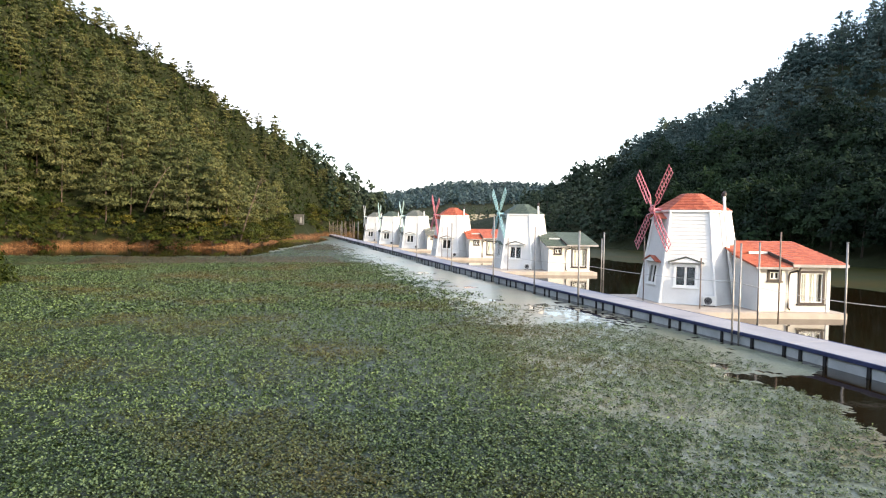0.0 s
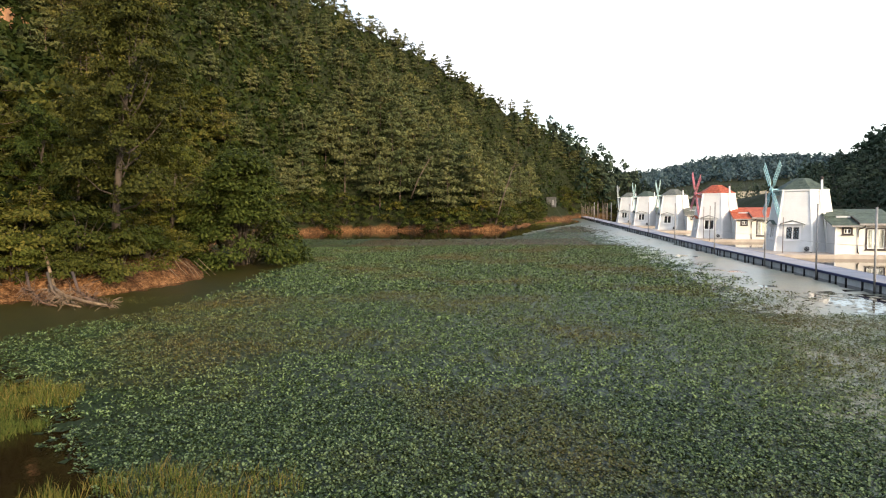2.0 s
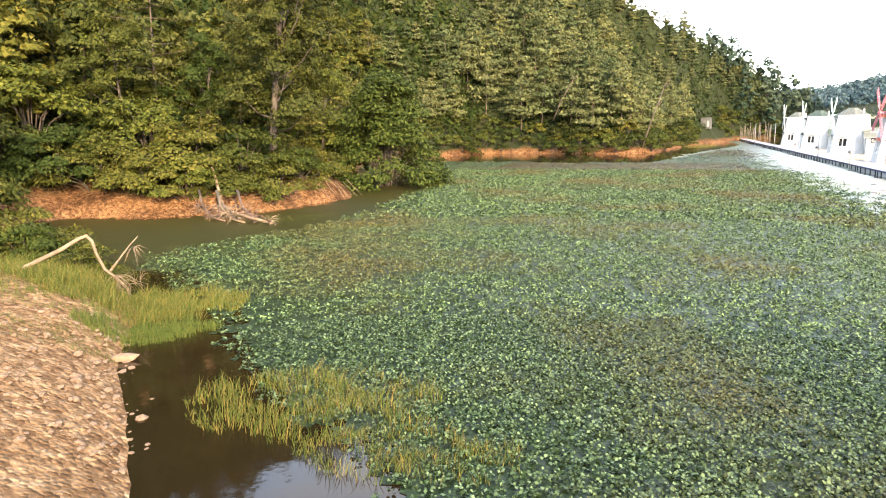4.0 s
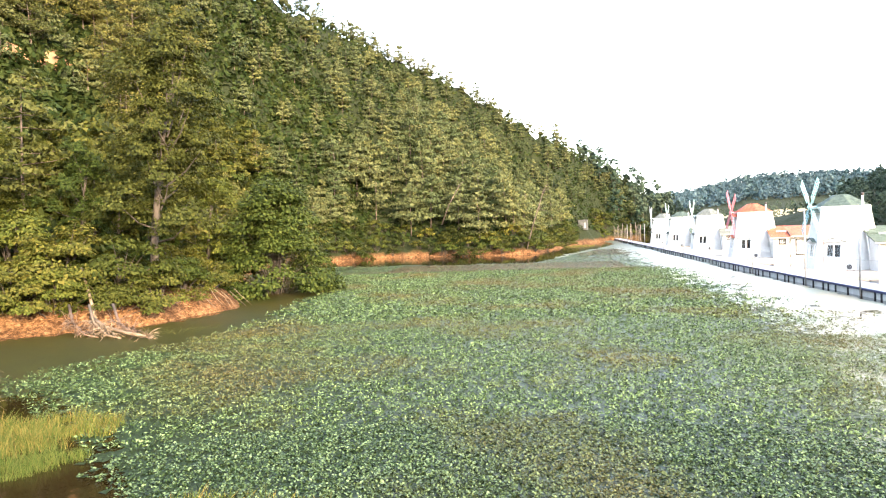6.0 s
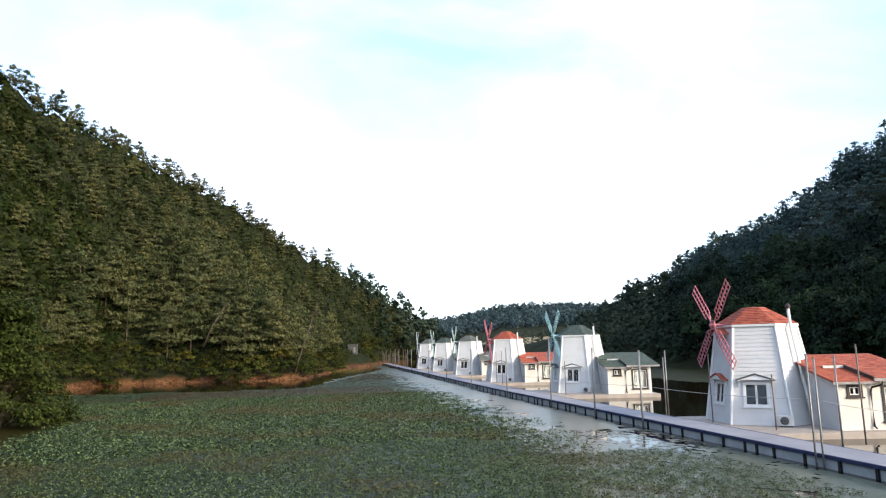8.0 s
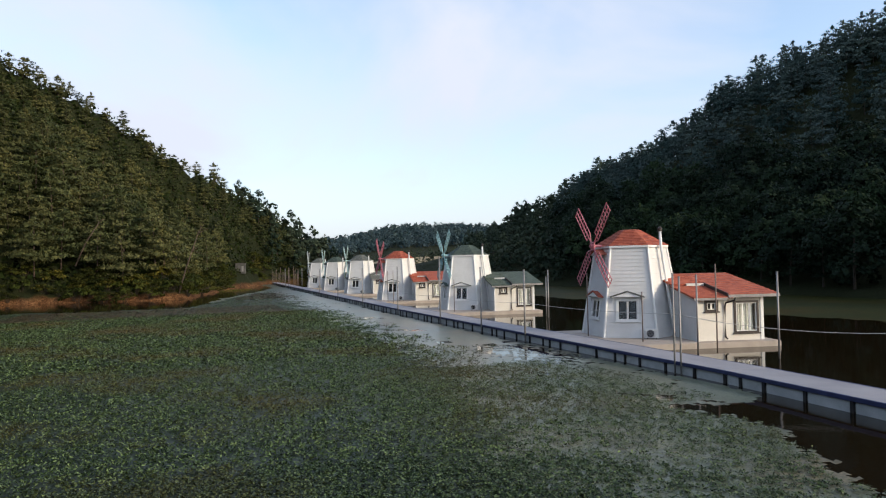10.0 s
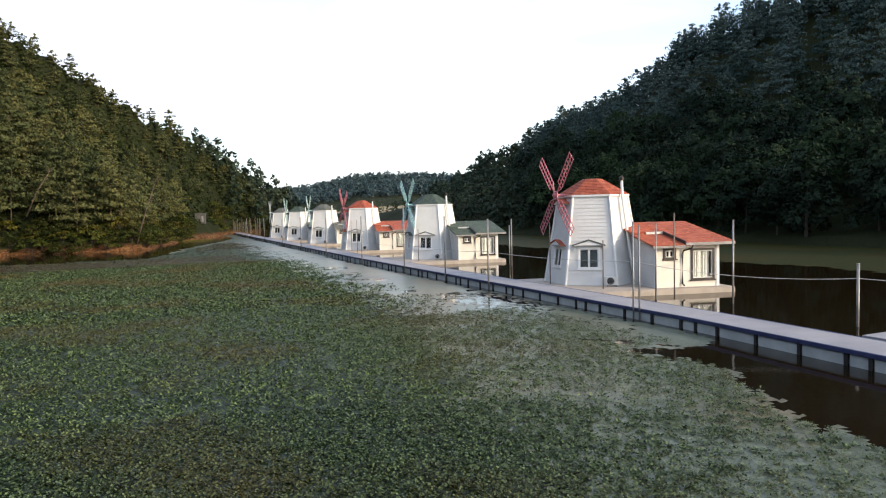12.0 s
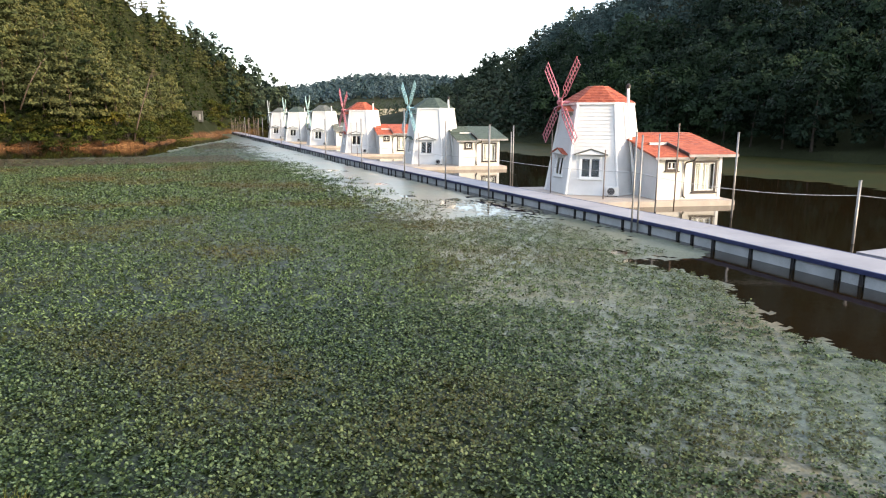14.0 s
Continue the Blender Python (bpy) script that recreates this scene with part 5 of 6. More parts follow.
# right hill, in shade
rx, ry, rd = wood_sites(63, 64, 165, -5, 275, 4.9, lambda x, y, d: (d > 1.5) & (to_line(x, y, RIGHT_RIDGE)[0] < 82) & (x > 0.42 * y))
keep_ = ~lee(rx, ry, rd, RIGHT_RIDGE)
rx, ry, rd = rx[keep_], ry[keep_], rd[keep_]
end_ = rx < 0.60 * ry
woods("shaded_woods_end", (rx[end_], ry[end_]), far_trees, M_BARK, M_WOODS_V, "green woods where the shaded hill runs out", 77, (0.45, 0.75))
rx, ry, rd = rx[~end_], ry[~end_], rd[~end_]
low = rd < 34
woods("shaded_broadleaf_woods", (rx[low], ry[low]), dark_trees, M_BARK, M_WOODS_R, "broad-leaved woods on the shaded hillside, leaves coloured dark for shade", 72, (0.85, 1.25))
woods("shaded_pine_woods", (rx[~low], ry[~low]), dark_pines, M_BARK, M_WOODS_RP, "haze-tinted pine woods along the shaded ridge", 73, (0.85, 1.2))

qx, qy, qd = wood_sites(81, 64, 165, -5, 275, 3.4, lambda x, y, d: (d > 20) & (to_line(x, y, RIGHT_RIDGE)[0] < 11) & (x > 0.60 * y))
keep_ = ~lee(qx, qy, qd, RIGHT_RIDGE, 5.0)
woods("ridge_pine_woods", (qx[keep_], qy[keep_]), dark_pines, M_BARK, M_WOODS_RP, "haze-tinted pines crowding along the shaded ridge", 82, (0.55, 1.0))

# valley end and far hills
vx, vy, vd = wood_sites(64, -10, 150, 186, 330, 5.5, lambda x, y, d: (d > 1.5) & ((x < 0.19 * y) | (x > 0.5 * y)) & ~((x > 9) & (x < 18) & (y < 193)))
woods("valley_trees", (vx, vy), far_trees, M_BARK, M_WOODS_V, "trees at the end of the valley", 74, (0.6, 1.1))
hx_, hy_, hd_ = wood_sites(66, 40, 200, 205, 420, 6.5, lambda x, y, d: (d > 5) & (x > 0.18 * y) & (x < 0.52 * y) & ((y < 216) | (np.abs(y - 290) < 9) | (np.abs(y - 350) < 8)))
woods("hedgerow", (hx_, hy_), far_trees, M_BARK, M_WOODS_V, "low hedges between the fields at the valley end", 76, (0.3, 0.5))
FT, FYs = np.meshgrid(np.tan(np.radians(np.linspace(12.0, 23.5, 40))), np.linspace(226, 345, 30))
FXs = FT * FYs
fid = np.arange(FXs.size).reshape(FXs.shape)
field = mesh_object("field", np.stack([FXs.ravel(), FYs.ravel(), ground_height(FXs, FYs).ravel() + 0.4], 1), np.stack([fid[:-1, :-1], fid[:-1, 1:], fid[1:, 1:], fid[1:, :-1]], -1).reshape(-1, 4), M_FIELD)
tagged(field, "straw-coloured fields at the end of the valley", "field", kind="structure")
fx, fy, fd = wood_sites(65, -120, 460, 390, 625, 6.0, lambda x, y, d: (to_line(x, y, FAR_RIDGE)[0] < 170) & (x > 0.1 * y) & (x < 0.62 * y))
woods("distant_woods", (fx, fy), dot_trees, M_BARK, M_WOODS_F, "distant hills with haze-blue woods behind the lake", 75, (0.5, 0.85))


# ---- floating plants ----
def plant_edge(y):
    """How far the leaf mat reaches towards the dock."""
    return np.interp(y, [2, 8.1, 9.8, 11.0, 12.4, 13.5, 14.5, 15.0, 16.0, 16.4, 17.0, 200], [12.2, 11.9, 11.9, 13.0, 13.7, 14.1, 13.8, 13.4, 13.2, 14.0, 40, 40])


def shore_edge(y):
    return np.interp(y, [4, 7, 9.5, 11, 13, 15, 18, 22, 27, 32, 40, 47, 52, 70, 90, 120], [-1.0, -3.2, -6.6, -8.4, -10.2, -12.8, -17.0, -16.5, -14.5, -14.5, -15.5, -15.5, -22, -33, -34, -34])


def far_edge(x):
    """Where the leaf mat ends before the open water under the far bank."""
    return np.interp(x, [-35, -20, -11, -6, 0, 5.5, 10, 13, 17], [90, 86, 84.5, 85, 86, 106, 122, 131, 150])


def mat_here(x, y):
    d, _ = to_line(x, y, LAKE, True)
    ragged = 0.5 * wave(x, y, 1.3, 0.7) + 0.35 * wave(x, y, 3.9, 2.2) + 0.22 * wave(x, y, 10.1, 4.0)
    ok = in_lake(x, y) & (d > 0.25) & ((y < far_edge(x) + 2.0 * wave(x, y, 0.3, 1.0)) | (x > 17)) & ((x < plant_edge(y) + ragged) | (y > np.interp(x, [13.0, 13.5, 14.3, 14.9, 15.9, 17.5], [16.5, 16.4, 15.9, 15.5, 15.5, 16.6]) + 0.3 * ragged)) & (x > shore_edge(y) + 1.2 * ragged)
    dockx = np.interp(y, [p[1] for p in DOCK_LINE], [p[0] for p in DOCK_LINE])
    ok &= x < dockx - 0.35 + 0.25 * ragged
    holes = (wave(x, y, 0.9, 5.1) + 0.7 * wave(x, y, 2.7, 1.7) + 0.5 * wave(x, y, 7.0, 3.3) > np.where(x > 12.8, 0.80, 0.97)) & (x > 10.5) & (y < 60)
    patch = ((x - 15.2) / 2.2) ** 2 + ((y - 29) / 5.0) ** 2 + 0.7 * wave(x, y, 2.4, 6.0) + 1.0 * wave(x, y * 0.5, 8.5, 1.0) < 0.45
    return ok & ~holes & ~patch


def mat_sheet(name, x0, x1, y0, y1, cell, here, z, mat, label):
    xs, ys = np.arange(x0, x1 + cell / 2, cell), np.arange(y0, y1 + cell / 2, cell)
    X, Y = np.meshgrid(xs, ys)
    mid = here((X[:-1, :-1] + cell / 2), (Y[:-1, :-1] + cell / 2))
    ids = np.arange(X.size).reshape(X.shape)
    f = np.stack([ids[:-1, :-1], ids[:-1, 1:], ids[1:, 1:], ids[1:, :-1]], -1)[mid]
    used = np.unique(f)
    remap = np.zeros(X.size, int)
    remap[used] = np.arange(len(used))
    r = NR(9)
    v = np.stack([X.ravel(), Y.ravel(), np.full(X.size, z)], 1)[used]
    v[:, :2] += r.uniform(-0.3, 0.3, (len(v), 2)) * cell
    ob = mesh_object(name, v, remap[f], mat)
    tagged(ob, label, "water plants", kind="stuff")
    return ob


def leaf_edge(y):
    return np.interp(y, [0, 7, 13, 20, 33, 47, 80, 120, 200], [8.3, 8.8, 9.6, 10.3, 11.4, 11.4, 12.5, 13.0, 13.0])


def leafy_here(x, y):
    inset = 2.2 * np.interp(y, [12, 17, 30, 38], [0, 1, 1, 0.2]) + 1.5 * wave(x, y, 1.7, 2.0) + 1.2 * wave(x, y, 5.3, 1.0)
    return mat_here(x, y) & (x > shore_edge(y) + inset) & (x < leaf_edge(y) - np.interp(y, [12, 24], [3.2, 1.1]) + 0.9 * wave(x, y, 3.0, 5.0) + 0.9 * wave(x, y, 0.8, 2.0) + 0.8 * wave(x, y, 6.0, 1.0)) & (y < far_edge(x) - 5 + 3 * wave(x, y, 0.3, 3.0))


def bare_here(x, y):
    return mat_here(x, y) & ~leafy_here(x, y) & (x > 2)


for here_, mat_, words in ((leafy_here, M_MAT_D, "green film under the floating plants, darkened for leaf shade"), (bare_here, M_MAT, "grey-green film of floating plants on the lake")):
    mat_sheet("plant_film", -22, 17.4, 2.02, 32.02, 0.16, here_, 0.009, mat_, words)
    mat_sheet("plant_film", -36, 20, 31.2, 190, 0.8, here_, 0.005, mat_, words)
mat_sheet("plant_film", 36, 66, -10, 140, 0.7, lambda x, y: in_lake(x, y) & (x > 42 + 1.2 * wave(x, y, 0.5, 2.0) + 0.5 * wave(x, y, 2.0, 1.0)), 0.006, M_MAT_Y, "yellow-green film of floating plants by the far shore")


mat_sheet("algae_film", -30, -5, 15, 60, 0.4, lambda x, y: in_lake(x, y) & (to_line(x, y, LAKE, True)[0] > 0.5 + 0.4 * wave(x, y, 2.0, 1.0)) & (x < shore_edge(y) + 6) & (y > 17 + 1.5 * wave(x, y, 1.0, 2.0)), 0.003, M_ALGAE, "olive green algae film near the bank")


def leaf_field(name, seed, count, x0, x1, y0, y1, r0, r1, size, label, plain=False, mat=None, stray=(0.26, 0.2), fade=None):
    r = NR(seed)
    x, y = r.uniform(x0, x1, count), r.uniform(y0, y1, count)
    rad = np.hypot(x, y)
    dens = np.clip((leaf_edge(y) + 2.2 + 0.8 * wave(x, y, 0.7, 2.0) - x) / 4.6, 0.0, 1.0) ** 1.2
    dens = np.where(x < plant_edge(y), np.maximum(dens, np.where(y < 26, np.interp(y, [8, 26], stray), 0.03)), 0) * np.clip((far_edge(x) - 4 - y) / 6, 0, 1)
    dens = dens * np.clip((x - shore_edge(y)) / 5.0 + 0.3, 0.05, 1)
    if fade is not None:
        dens = dens * np.clip((x - fade + 1.2 * wave(x, y, 1.3, 4.0)) / 4.0, 0, 1)
    clump = 0.95 + 0.22 * wave(x, y, 1.1, 3.0) + 0.35 * wave(x, y, 4.3, 1.0)
    # towards the open water the leaves draw together into clumps
    thin = np.clip((x - leaf_edge(y) + 4.2) / 4.0, 0, 1) * np.interp(y, [13, 26], [1.0, 0.35])
    clump = clump + thin * (0.6 * wave(x, y, 4.7, 2.0) + 0.6 * wave(0.8 * x + 0.6 * y, 0.8 * y - 0.6 * x, 7.9, 4.0) + 0.6 * wave(0.5 * x - 0.87 * y, 0.5 * y + 0.87 * x, 12.7, 1.0) - 0.35)
    ok = (rad > r0) & (rad < r1) & (r.uniform(0, 1, count) < dens * np.clip(clump, 0.06, 1.0)) & mat_here(x, y)
    x, y = x[ok], y[ok]
    # leaves sit in rosettes of five
    n = len(x)
    ang = r.uniform(0, 2 * np.pi, (n, 1)) + np.arange(5)[None] * 1.257 + r.uniform(-0.3, 0.3, (n, 5))
    off = size * 0.75
    cx = (x[:, None] + np.cos(ang) * off).ravel()
    cy = (y[:, None] + np.sin(ang) * off).ravel()
    cz = r.uniform(0.016, 0.016 + min(size * 0.95, 0.075), n * 5)
    c = np.stack([cx, cy, cz], 1)
    tip_ = 0.4 if size < 0.2 else 0.12
    out = np.stack([np.cos(ang).ravel(), np.sin(ang).ravel(), r.uniform(-0.1, 0.5, n * 5)], 1)
    nor = unit(np.stack([r.normal(size=n * 5) * tip_, r.normal(size=n * 5) * tip_, np.ones(n * 5)], 1) - out * 0.9 * tip_)
    t = unit(out - nor * (out * nor).sum(1, keepdims=True))
    b = np.cross(nor, t)
    ln = (size * r.uniform(0.7, 1.25, n * 5))[:, None]
    v = np.stack([c - t * ln * 0.5, c + b * ln * 0.42 + t * ln * 0.1, c + t * ln * 0.55, c - b * ln * 0.42 + t * ln * 0.1], 1).reshape(-1, 3)
    f = np.arange(len(v)).reshape(-1, 4)
    ob = mesh_object(name, v, f[:, [0, 1, 2]] if plain else f, mat or M_PAD)
    tagged(ob, label, "water plants", kind="stuff")
    return ob


leaf_field("water_plants", 85, 9000, -16, 9, 66, 79, 60, 90, 0.22, "reddish brown floating leaves among the green ones", True, M_PAD_B)
leaf_field("water_plants", 86, 2500, 6, 16, 95, 118, 60, 130, 0.30, "reddish brown floating leaves among the green ones", True, M_PAD_B)
leaf_field("water_plants", 81, 72000, -13, 12, 2.5, 16, 0, 15, 0.054, "small green water plant rosettes floating close to the shore")
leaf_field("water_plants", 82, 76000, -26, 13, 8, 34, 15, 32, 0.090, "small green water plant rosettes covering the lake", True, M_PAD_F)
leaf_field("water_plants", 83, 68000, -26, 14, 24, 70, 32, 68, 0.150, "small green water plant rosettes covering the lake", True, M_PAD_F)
leaf_field("water_plants", 88, 80000, 4.2, 14.5, 2.5, 26, 0, 30, 0.040, "fine pale duckweed thinning out towards the open water", True, M_PAD_P, (0.95, 0.5), 4.2)
leaf_field("water_plants", 89, 16000, 9.0, 15.5, 9, 26, 0, 40, 0.07, "dark scraps of leaf floating on the thin film", True, M_PAD, (0.6, 0.4), 7.5)
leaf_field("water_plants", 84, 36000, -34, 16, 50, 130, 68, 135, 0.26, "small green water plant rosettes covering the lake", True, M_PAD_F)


def grass(name, seed, count, cx, cy, ax, ay, turn, h, z, mat, label, rag=0.6):
    r = NR(seed)
    u = unit(r.normal(size=(count, 2))) * r.uniform(0, 1, (count, 1)) ** 0.6
    keep = 0.5 + wave(u[:, 0] * 3, u[:, 1] * 3, 1.6, seed) * rag > r.uniform(0.1, 0.6, count)
    u = u[keep]
    n = len(u)
    c, s = math.cos(turn), math.sin(turn)
    x, y = cx + u[:, 0] * ax * c - u[:, 1] * ay * s, cy + u[:, 0] * ax * s + u[:, 1] * ay * c
    zz = np.maximum(ground_height(x, y), z)
    root = np.stack([x, y, zz - 0.03], 1)
    az = r.uniform(0, 2 * np.pi, n)
    hh = h * r.uniform(0.25, 1.0, n) * (1.15 + 0.45 * wave(x, y, 2.6, seed))
    lean = np.stack([np.cos(az), np.sin(az), np.zeros(n)], 1) * (hh * r.uniform(0.1, 0.95, n))[:, None]
    side = np.stack([-np.sin(az + 0.7), np.cos(az + 0.7), np.zeros(n)], 1) * (0.0065 * r.uniform(0.6, 1.3, n) * (h / 0.36))[:, None]
    mid = root + lean * 0.35 + np.stack([np.zeros(n), np.zeros(n), hh * 0.6], 1)
    tip = root + lean + np.stack([np.zeros(n), np.zeros(n), hh], 1)
    v = np.stack([root - side, root + side, mid + side * 0.8, mid - side * 0.8, tip], 1).reshape(-1, 3)
    k = np.arange(n)[:, None] * 5
    me_f = np.concatenate([k + [0, 1, 2, 3]]).tolist() + (k + [3, 2, 4]).tolist()
    ob = mesh_object(name, v.tolist(), me_f, mat)
    tagged(ob, label, "grass", kind="stuff")


grass("reeds", 91, 5600, -5.0, 8.9, 2.1, 1.4, 0.15, 0.27, 0.0, M_GRASS, "yellow-green reed grass standing in the shallow water", 1.0)
grass("reeds", 92, 3000, -3.0, 7.7, 1.6, 0.8, 0.1, 0.22, 0.0, M_GRASS, "yellow-green reed grass standing in the shallow water", 1.1)
grass("reeds", 99, 4200, -10.2, 11.2, 1.5, 0.7, 0.75, 0.26, 0.0, M_REED_G, "fresh green grass at the edge of the shallow water", 0.8)
grass("bank_grass", 100, 2200, -10.6, 9.2, 1.3, 0.8, 0.7, 0.12, 0.0, M_REED_G, "short thin grass among the stones", 1.3)
grass("bank_grass", 101, 2600, -12.6, 10.6, 1.6, 1.1, 0.7, 0.16, 0.0, M_REED_G, "short thin grass among the stones", 1.0)
grass("reeds", 93, 9800, -11.7, 12.9, 2.4, 1.5, 0.6, 0.36, 0.0, M_GRASS, "yellow-green reed grass at the water's edge", 0.9)
grass("reeds", 94, 900, -12.9, 26.6, 1.9, 0.9, 0.2, 0.22, 0.0, M_GRASS, "sparse yellow reed grass in the lake", 1.0)
grass("reeds", 95, 9000, -10.6, 51.5, 3.2, 5.4, 0.1, 0.10, 0.0, M_PAD_G, "pale yellow-green plants in the lake", 1.0)
grass("reeds", 97, 900, -17.0, 29.0, 2.6, 1.2, 0.6, 0.14, 0.0, M_GRASS, "sparse yellow reed grass in the lake", 1.0)
grass("bank_grass", 98, 3000, 8.5, 139.0, 3.0, 7.0, -0.25, 0.3, 0.0, M_GRASS, "low green grass on the spit by the far bank", 0.5)
grass("bank_grass", 96, 9000, -13.8, 11.8, 2.2, 1.6, 0.6, 0.3, 0.0, M_GRASS, "rough grass on the stony bank", 0.9)


# ---- dead wood, stones, far shed ----
def wood_piece(name, limbs, mat, label, category, group=""):
    """limbs: lists of points with a start and end radius."""
    x, y, z = limbs[0][0][0]
    root = empty(name, pose(x, y, z))
    tagged(root, label, category, group)
    for i, (pts, r0, r1) in enumerate(limbs):
        bm = bmesh.new()
        n = len(pts)
        tube(bm, [Vector(p) - Vector((x, y, z)) for p in pts], [r0 + (r1 - r0) * k / (n - 1) for k in range(n)], 8 if i == 0 else 5)
        part("stem" if i == 0 else "twig", bm, mat, root, "", True)
    return root


def spray(rng, at, toward, n, reach, r=0.012):
    """Dry twigs fanning out from a point."""
    out = []
    for k in range(n):
        d = (Vector(toward) + Vector((rng.gauss(0, 0.5), rng.gauss(0, 0.5), rng.gauss(0, 0.4)))).normalized()
        l = reach * rng.uniform(0.5, 1.1)
        a = Vector(at)
        out.append(([tuple(a), tuple(a + d * l * 0.5 + Vector((0, 0, 0.05))), tuple(a + d * l + Vector((0, 0, -0.12 * l)))], r, r * 0.25))
    return out


tw = random.Random(12)
branch = [([(-12.56, 13.17, -0.2), (-12.56, 13.17, 0.42), (-12.73, 13.01, 0.74), (-12.9, 12.84, 0.98), (-13.0, 12.74, 1.37), (-13.05, 12.68, 1.72), (-13.12, 12.6, 1.86), (-13.24, 12.48, 1.80), (-13.5, 12.2, 1.58), (-14.1, 11.6, 1.2), (-14.8, 11.0, 0.5)], 0.026, 0.055)]
branch.append(([(-12.85, 12.95, 0.92), (-12.75, 13.2, 1.2), (-12.6, 13.4, 1.5), (-12.45, 13.55, 1.72)], 0.035, 0.012))
for k in range(7):
    branch += spray(tw, (-12.9 + 0.1 * k, 12.9 + 0.07 * k, 0.35 + 0.05 * k), (0.1, 0.1, 0.2), 7, 0.5, 0.006)
branch += spray(tw, (-12.55, 13.45, 1.45), (0.5, 0.3, -0.6), 9, 0.55) + spray(tw, (-12.8, 13.0, 0.8), (0.2, 0.3, -0.8), 12, 0.6) + spray(tw, (-13.1, 12.9, 0.5), (-0.4, 0.2, -0.5), 12, 0.7)
wood_piece("dead_branch", branch, M_DEADWOOD, "bare bleached branch arching out of the reeds", "branch")
for cx_, cy_, k in ((-21.3, 27.7, 1), (-20.0, 27.4, 0), (-18.9, 27.6, 2)):
    pts = [([(cx_ - 1.3, cy_ + 1.5, 1.3), (cx_ - 0.3, cy_ + 0.4, 0.6), (cx_ + 0.9, cy_ - 0.4, 0.14), (cx_ + 1.7, cy_ - 0.6, 0.04)], 0.07, 0.03)]
    for j in range(6):
        pts += spray(tw, (cx_ - 0.9 + 0.42 * j, cy_ + 0.8 - 0.26 * j, 0.62 - 0.07 * j), (0.25, -0.35, -0.05), 13, 0.85, 0.018)
    wood_piece("brushwood", pts, M_TWIG if k else M_DEADWOOD, "fallen dry brushwood lying at the foot of the earth bank", "brushwood", "brushwood on the bank")
pts = [([(-21.0, 28.6, 0.75), (-19.6, 27.6, 0.42), (-18.0, 26.9, 0.24), (-16.7, 26.6, 0.10)], 0.10, 0.06)] + spray(tw, (-16.9, 26.6, 0.15), (0.5, 0.0, 0.05), 26, 0.75, 0.014)
wood_piece("fallen_branch", pts, M_DEADWOOD, "bleached branch with dry twigs reaching into the water", "branch")
pts = [([(-23.2, 31.0, 3.0), (-22.0, 29.9, 1.7), (-21.2, 29.2, 0.5)], 0.06, 0.09)]
wood_piece("dead_tree", pts, M_DEADWOOD, "pale dead tree leaning down the earth bank", "dead tree")
for j in range(7):
    fx_, fy_ = -18.9 + 0.15 * j + tw.uniform(-0.2, 0.2), 36.0 + 0.5 * j + tw.uniform(-0.4, 0.4)
    wood_piece("exposed_root", [([(fx_ - 0.9, fy_ + tw.uniform(-0.4, 0.4), 1.2 + tw.uniform(-0.3, 0.2)), (fx_ - 0.4, fy_ + tw.uniform(-0.2, 0.2), 0.7), (fx_ + 0.1, fy_ + tw.uniform(-0.3, 0.3), 0.05)], 0.02, 0.01)], M_DEADWOOD, "pale exposed root hanging down the eroded bank", "root", "roots on the bank")
lean = [([(-1.6, 106.6, 0.9), (-0.6, 106.4, 4.5), (1.3, 106.2, 10.2)], 0.12, 0.05)] + spray(tw, (1.1, 106.2, 9.6), (0.5, 0, 0.6), 8, 2.0, 0.03) + spray(tw, (0.3, 106.3, 7.0), (0.8, 0, 0.2), 5, 2.2, 0.03)
wood_piece("leaning_tree", lean, M_PINEBARK, "bare pale trunk leaning over the far bank", "dead tree")
lean = [([(-15.6, 109.0, 5.2), (-14.2, 108.6, 8.5), (-12.3, 108.0, 11.6)], 0.11, 0.05)] + spray(tw, (-12.4, 108.0, 11.3), (0.5, 0, 0.7), 6, 1.6, 0.03)
wood_piece("leaning_tree", lean, M_PINEBARK, "bare pale trunk leaning over the far bank", "dead tree")


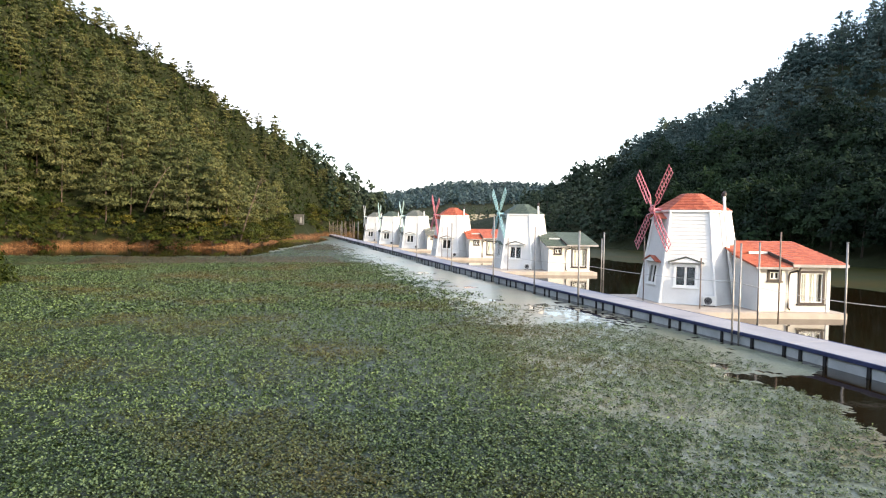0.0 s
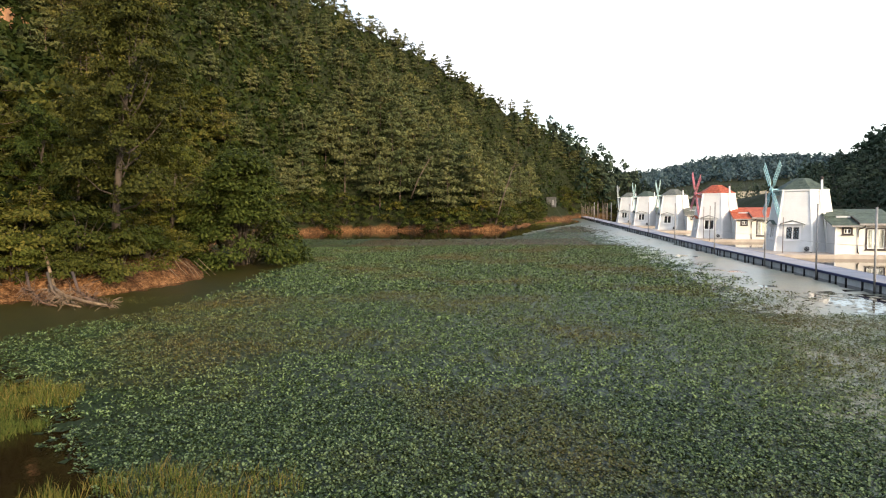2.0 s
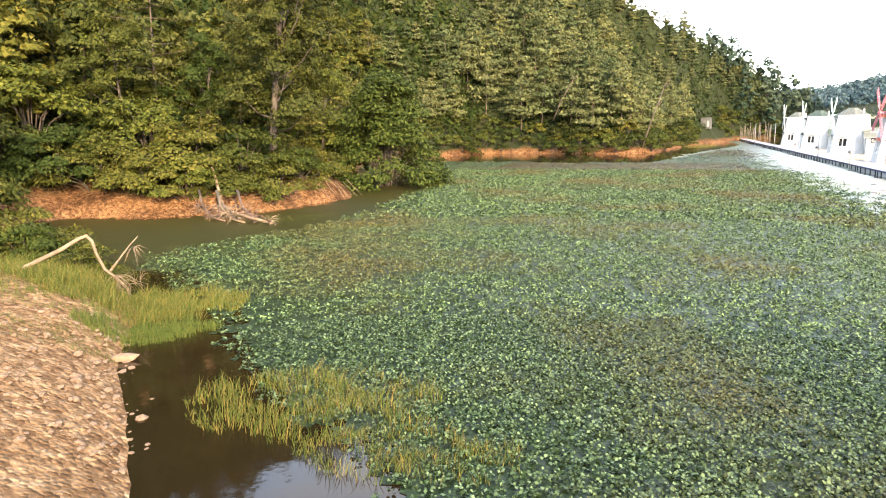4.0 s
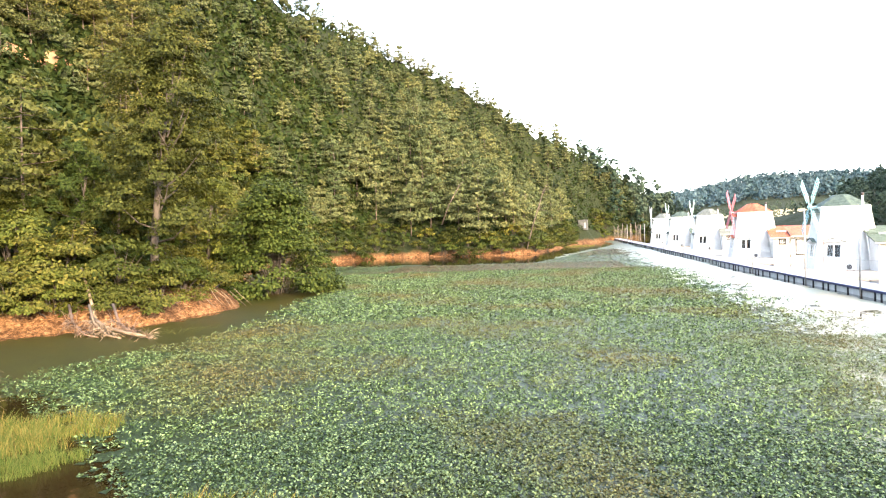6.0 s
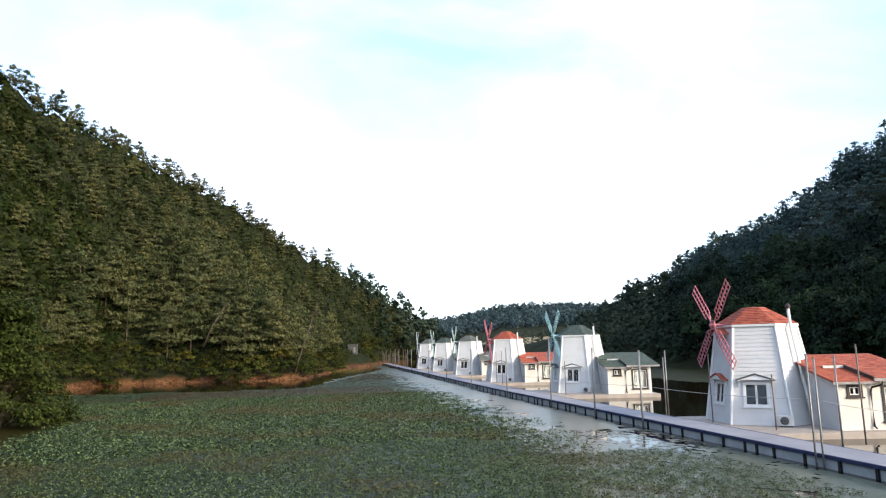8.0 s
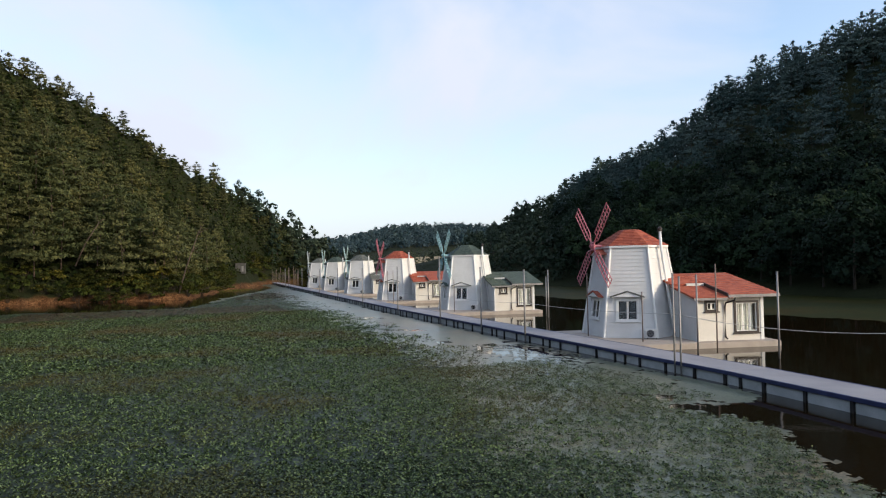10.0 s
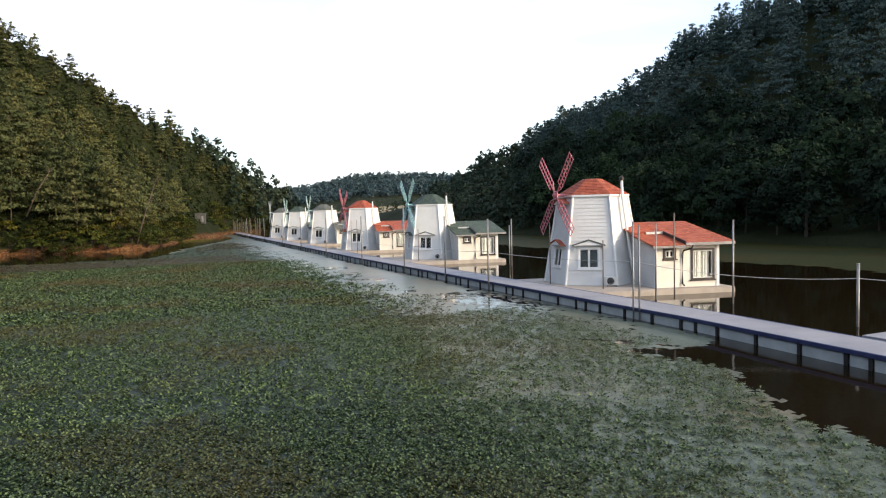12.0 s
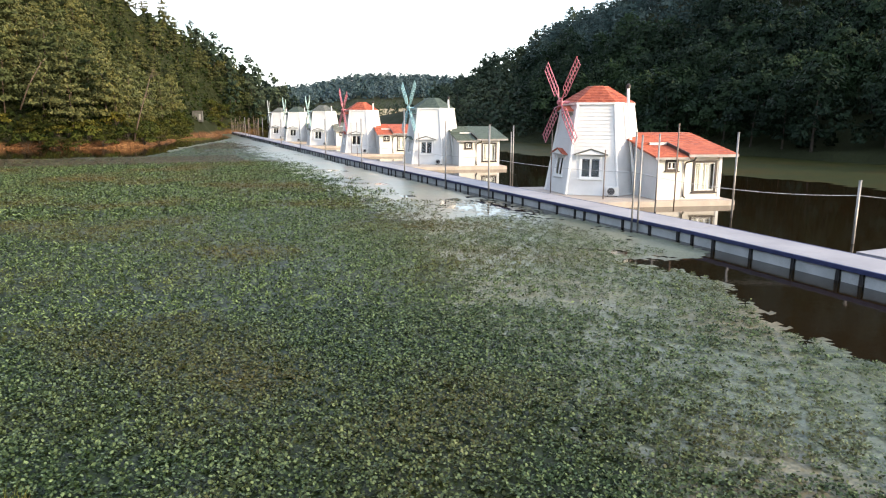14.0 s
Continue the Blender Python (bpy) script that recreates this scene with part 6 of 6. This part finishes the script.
def shed(m):
    root = empty("shed", m)
    tagged(root, "small plain grey concrete shed at the end of the lake", "shed")
    for x0, x1, y0, y1 in ((-1.6, 1.6, -1.3, -1.15), (-1.6, 1.6, 1.15, 1.3), (-1.6, -1.45, -1.148, 1.148), (1.45, 1.6, -1.148, 1.148)):
        bm = bmesh.new()
        box(bm, x0, x1, y0, y1, -0.5, 3.0)
        part("wall", bm, M_SHED, root)
    bm = bmesh.new()
    box(bm, -1.75, 1.75, -1.45, 1.45, 3.003, 3.2)
    part("roof", bm, M_SHED, root, "flat grey roof slab")
    bm = bmesh.new()
    box(bm, 0.5, 1.15, -1.34, -1.303, 0.2, 2.1)
    part("door", bm, M_STEEL, root, "grey metal door")


shed(on_ground(11.3, 165.6, -12, 0.68))

# stones on the near bank
stone_meshes = []
for k in range(5):
    bm = bmesh.new()
    bmesh.ops.create_icosphere(bm, subdivisions=1, radius=1.0)
    r = random.Random(40 + k)
    for q in bm.verts:
        q.co = Vector((q.co.x * r.uniform(0.75, 1.2), q.co.y * r.uniform(0.6, 1.0), q.co.z * r.uniform(0.35, 0.6)))
    me = bpy.data.meshes.new("stone")
    bm.to_mesh(me)
    bm.free()
    me.materials.append(M_STONE)
    stone_meshes.append(me)
r = random.Random(77)
made = 0
while made < 298:
    s = r.uniform(0, 1)
    sx, sy = -6.2 - 4.6 * s + r.gauss(0, 0.15), 6.4 + 4.6 * s + r.gauss(0, 0.15)
    off = abs(r.gauss(0, 1.5)) + 0.02
    sx, sy = sx - off * 0.72, sy - off * 0.69
    size = r.choice((0.025, 0.035, 0.04, 0.05, 0.06, 0.08)) * r.uniform(0.7, 1.3) * (1.4 if off < 0.1 else 1.0)
    z = max(gh(sx, sy), -0.02)
    ob = new("stone", stone_meshes[made % 5])
    ob.parent = ground
    ob.matrix_world = pose(sx, sy, z + size * 0.12, r.uniform(-15, 15), r.uniform(-15, 15), r.uniform(0, 360)) @ Matrix.Scale(size, 4)
    made += 1
ob = new("stone", stone_meshes[2])
ob.parent = ground
ob.matrix_world = pose(-9.6, 9.75, 0.06, 0, 0, 30) @ Matrix.Diagonal((0.32, 0.2, 0.2, 1))
